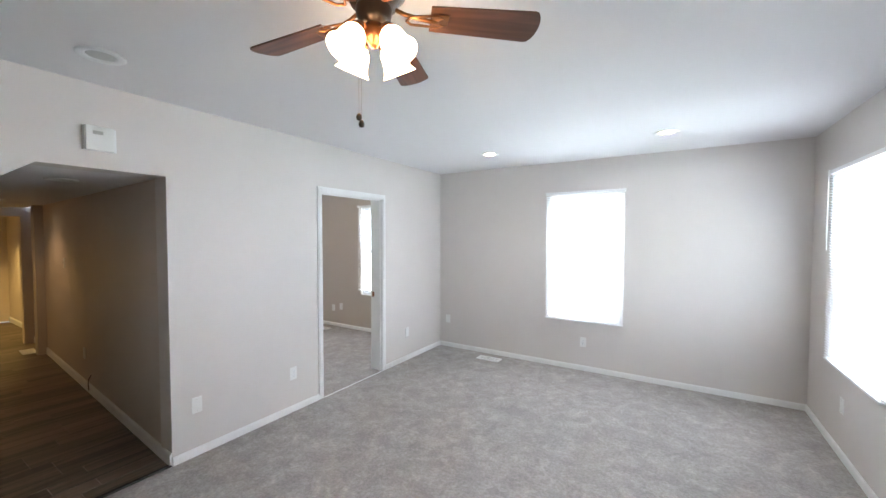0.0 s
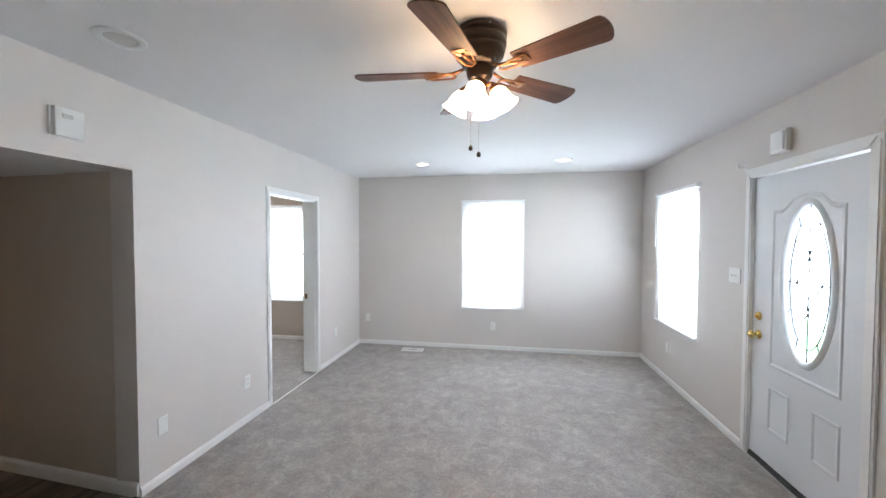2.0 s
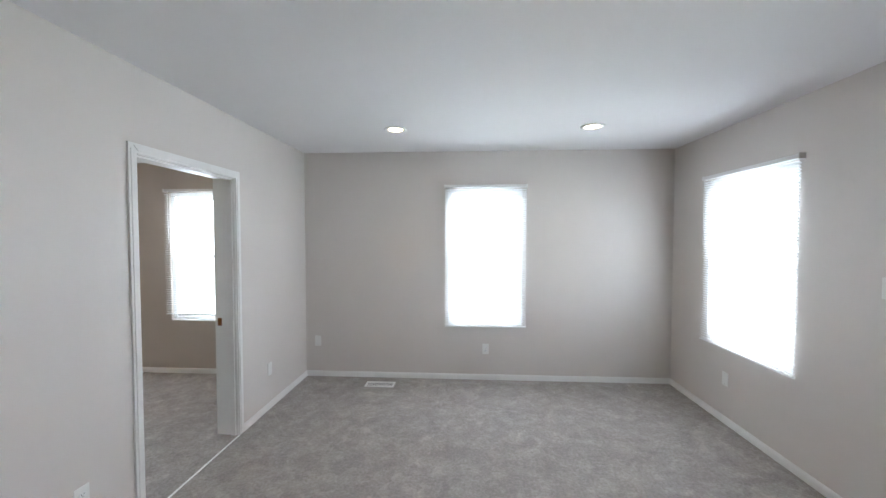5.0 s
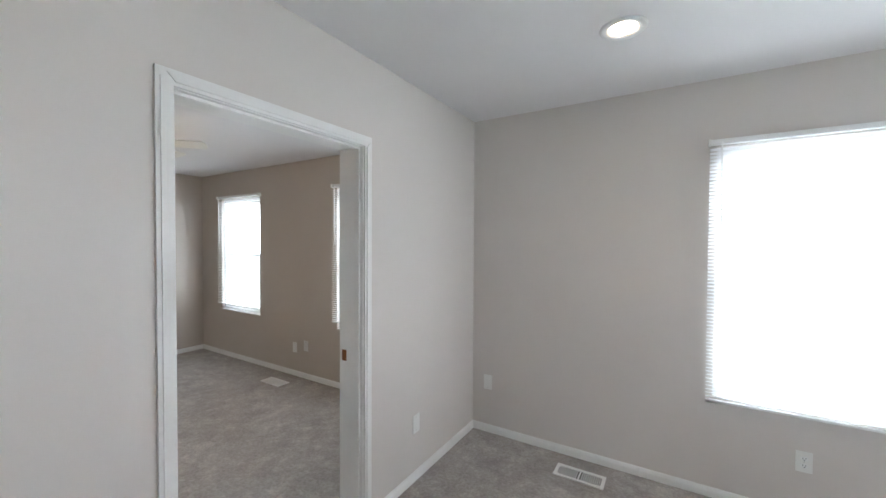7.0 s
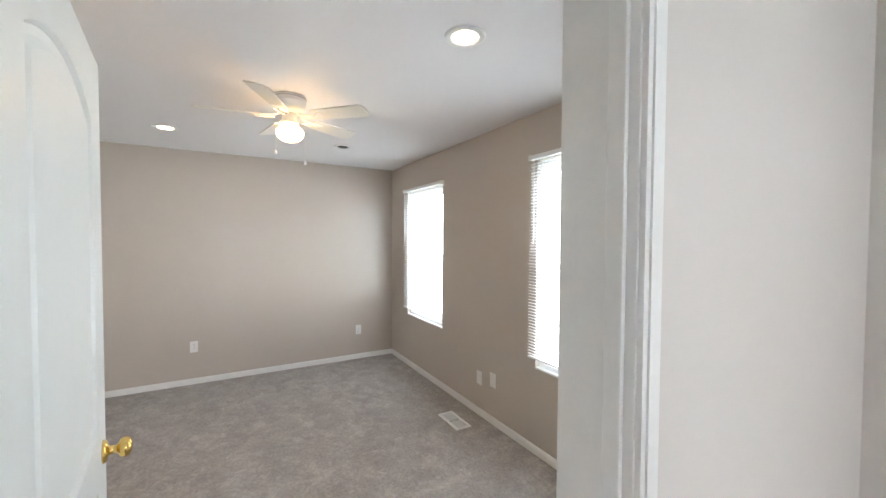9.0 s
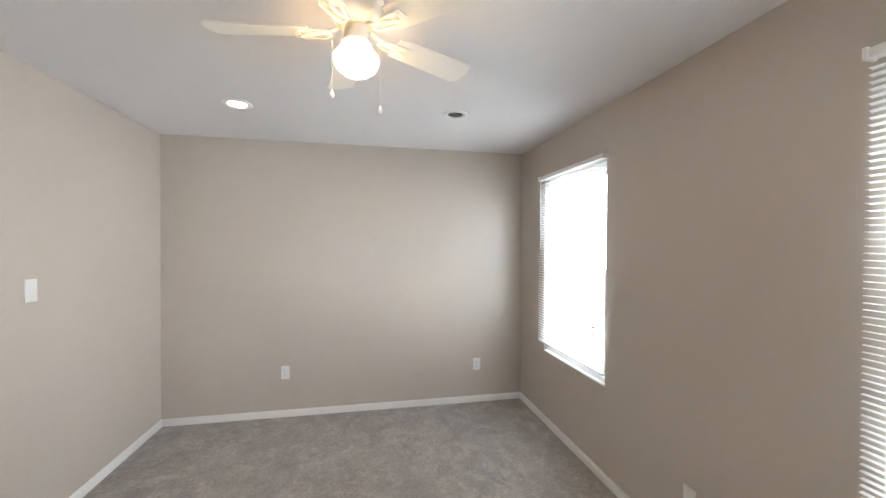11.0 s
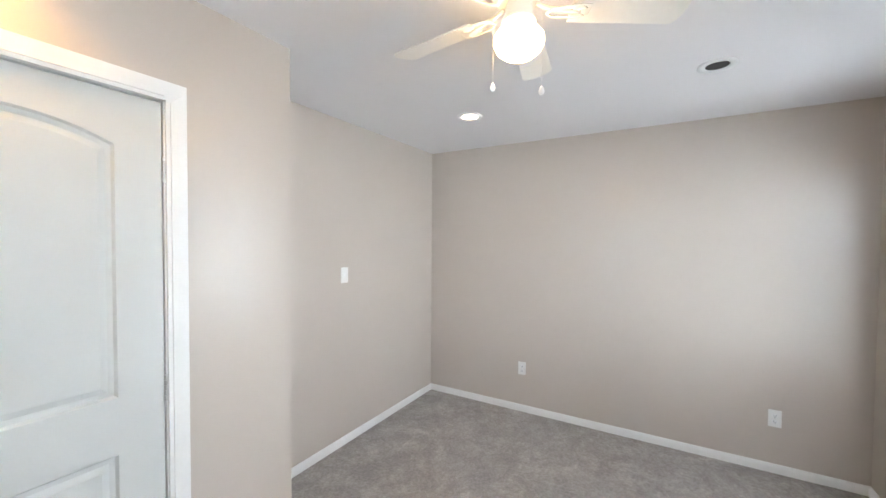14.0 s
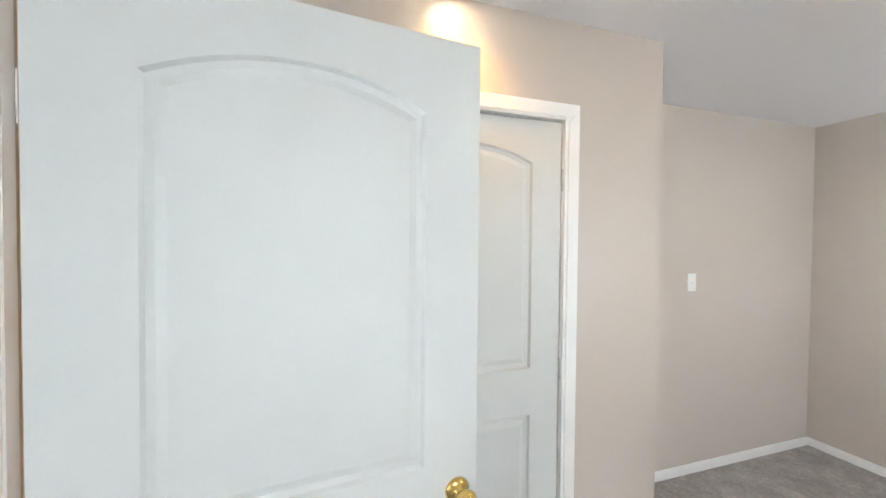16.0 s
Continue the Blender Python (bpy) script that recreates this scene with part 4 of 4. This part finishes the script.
fan = thing("ceiling_fan", pose(0.301, 1.59, LIVING_H), "dark bronze ceiling fan with walnut blades and lit shades", "ceiling fan")
part("motor_housing", lathe([(0.0, 0), (0.105, 0), (0.118, -0.012), (0.118, -0.028), (0.108, -0.034), (0.116, -0.042), (0.116, -0.070), (0.106, -0.076), (0.112, -0.086),
                             (0.104, -0.112), (0.082, -0.132), (0.075, -0.150), (0, -0.150)], 48), "bronze", fan, "", True)
part("screw", lathe([(0, 0), (0.004, 0), (0.003, 0.003), (0, 0.003)], 10, None, pose(0.05, -0.107, -0.02, 90, 0, 25)), "steel", fan)
part("switch_housing", lathe([(0.0, -0.150), (0.055, -0.150), (0.060, -0.165), (0.055, -0.195), (0.040, -0.215), (0.0, -0.215)], 32), "bronze", fan, "", True)
part("light_hub", lathe([(0.0, -0.215), (0.030, -0.215), (0.036, -0.235), (0.030, -0.262), (0.016, -0.275), (0.010, -0.285), (0, -0.287)], 28), "copper", fan, "warm bronze light hub", True)
add_blades(fan, -0.178, [-32 + 72 * k for k in range(5)], 0.185, 0.56, 0.105, 0.135, -12, "walnut", "copper", 0.07, 0.02)
BELL = [(0.020, 0.0), (0.030, -0.006), (0.044, -0.026), (0.050, -0.052), (0.052, -0.075), (0.060, -0.096), (0.070, -0.108), (0.067, -0.109), (0.057, -0.097),
        (0.048, -0.075), (0.045, -0.052), (0.038, -0.026), (0.024, -0.008), (0.0, -0.006)]
for a in (-97, -7, 83, 173):
    m = pose(0, 0, -0.232, 0, 0, a)
    part("lamp_arm", tube([m @ Vector(v) for v in ((0.02, 0, -0.01), (0.045, 0, 0.004), (0.062, 0, 0.002), (0.075, 0, -0.012))], 0.008, 10), "copper", fan, "", True)
    tilt = m @ pose(0.066, 0, -0.016, 0, -30, 0)
    part("socket_cup", lathe([(0, 0.012), (0.018, 0.012), (0.026, -0.002), (0.027, -0.014), (0, -0.014)], 20, None, tilt), "copper", fan, "", True)
    part("glass_shade", lathe([(0.86 * p, 0.86 * q) for p, q in BELL], 32, None, tilt @ pose(0, 0, -0.006)), "bell", fan, "lit frosted white bell glass shade", True)
FOB = [(0, -0.024), (0.007, -0.022), (0.0095, -0.013), (0.007, -0.004), (0.003, 0), (0, 0)]
chain(fan, -0.035, -0.035, -0.262, -0.500, FOB, "copper", "bronze")
chain(fan, 0.002, -0.062, -0.262, -0.535, FOB, "copper", "bronze")

fan2 = thing("ceiling_fan", pose(-3.975, 3.77, BED_H), "white flush ceiling fan with a lit glass globe", "ceiling fan")
part("motor_housing", lathe([(0, 0), (0.095, 0), (0.100, -0.010), (0.100, -0.030), (0.092, -0.036), (0.095, -0.044), (0.090, -0.075), (0.072, -0.096), (0.05, -0.104), (0, -0.104)], 44),
     "white_fan", fan2, "", True)
part("vent_band", lathe([(0.1005, -0.013), (0.1012, -0.015), (0.1012, -0.018), (0.1005, -0.020)], 44), "grey", fan2)
part("switch_housing", lathe([(0, -0.104), (0.040, -0.104), (0.044, -0.12), (0.044, -0.15), (0.055, -0.16), (0.055, -0.172), (0, -0.172)], 32), "white_fan", fan2, "", True)
add_blades(fan2, -0.125, [118 + 72 * k for k in range(5)], 0.165, 0.53, 0.10, 0.13, -13, "white_fan", "white_fan", 0.055, 0.02)
part("globe_shade", lathe([(0.042, -0.165), (0.046, -0.182), (0.066, -0.194), (0.080, -0.213), (0.081, -0.232), (0.070, -0.256), (0.048, -0.273), (0.022, -0.281), (0, -0.284)], 36),
     "globe", fan2, "lit white schoolhouse glass globe", True)
FOB2 = [(0, -0.028), (0.006, -0.027), (0.009, -0.016), (0.005, -0.004), (0.002, 0), (0, 0)]
chain(fan2, 0.01, -0.085, -0.155, -0.345, FOB2, "white_fan", "vinyl", 0.002)
chain(fan2, 0.03, 0.085, -0.155, -0.395, FOB2, "white_fan", "vinyl", 0.002)

# coax stub at the hall baseboard
cable = thing("coax_cable", pose(-3.86, 1.961, 0.09), "short black coax cable stub at the hall baseboard", "cable")
part("cord", tube([(0, 0.0, 0.10), (0, -0.02, 0.06), (0.02, -0.03, 0.03), (0.01, -0.025, -0.04)], 0.004, 8), "slot", cable, "", True)
part("connector", lathe([(0, 0), (0.006, 0), (0.006, 0.016), (0, 0.016)], 10, None, pose(0.01, -0.025, -0.055)), "steel", cable)

# ---- hall planks ----
wood_floor = thing("floor_hall", pose(0, 0, 0), "dark weathered wood plank floor in the hall", "floor", kind="structure")
rng = random.Random(5)
PW = 0.125
row_count = int((9.4 - 1.83) / PW)
plank_mesh = {}


def plank(x, y0, y1):
    L = round(y1 - y0, 2)
    if L not in plank_mesh:
        ob = part("plank", box(-PW / 2 + 0.0008, PW / 2 - 0.0008, 0, L - 0.0015, -0.013, -0.001, bevel=0.0012), "plank", wood_floor)
        plank_mesh[L] = ob.data
    else:
        ob = new("plank", plank_mesh[L])
        ob.parent = wood_floor
    ob.matrix_basis = pose(x, y0, rng.uniform(-0.0006, 0.0003))


for i in range(row_count):
    x = -1.836 - PW / 2 - i * PW
    ya = 0.90
    yb = 1.858 + 0.0647 * (-1.936 - x) if x > -7.0 else 2.30
    cut = round(rng.uniform(0.35, yb - ya - 0.3), 1)
    plank(x, ya, ya + cut)
    plank(x, ya + cut, round(yb, 2))
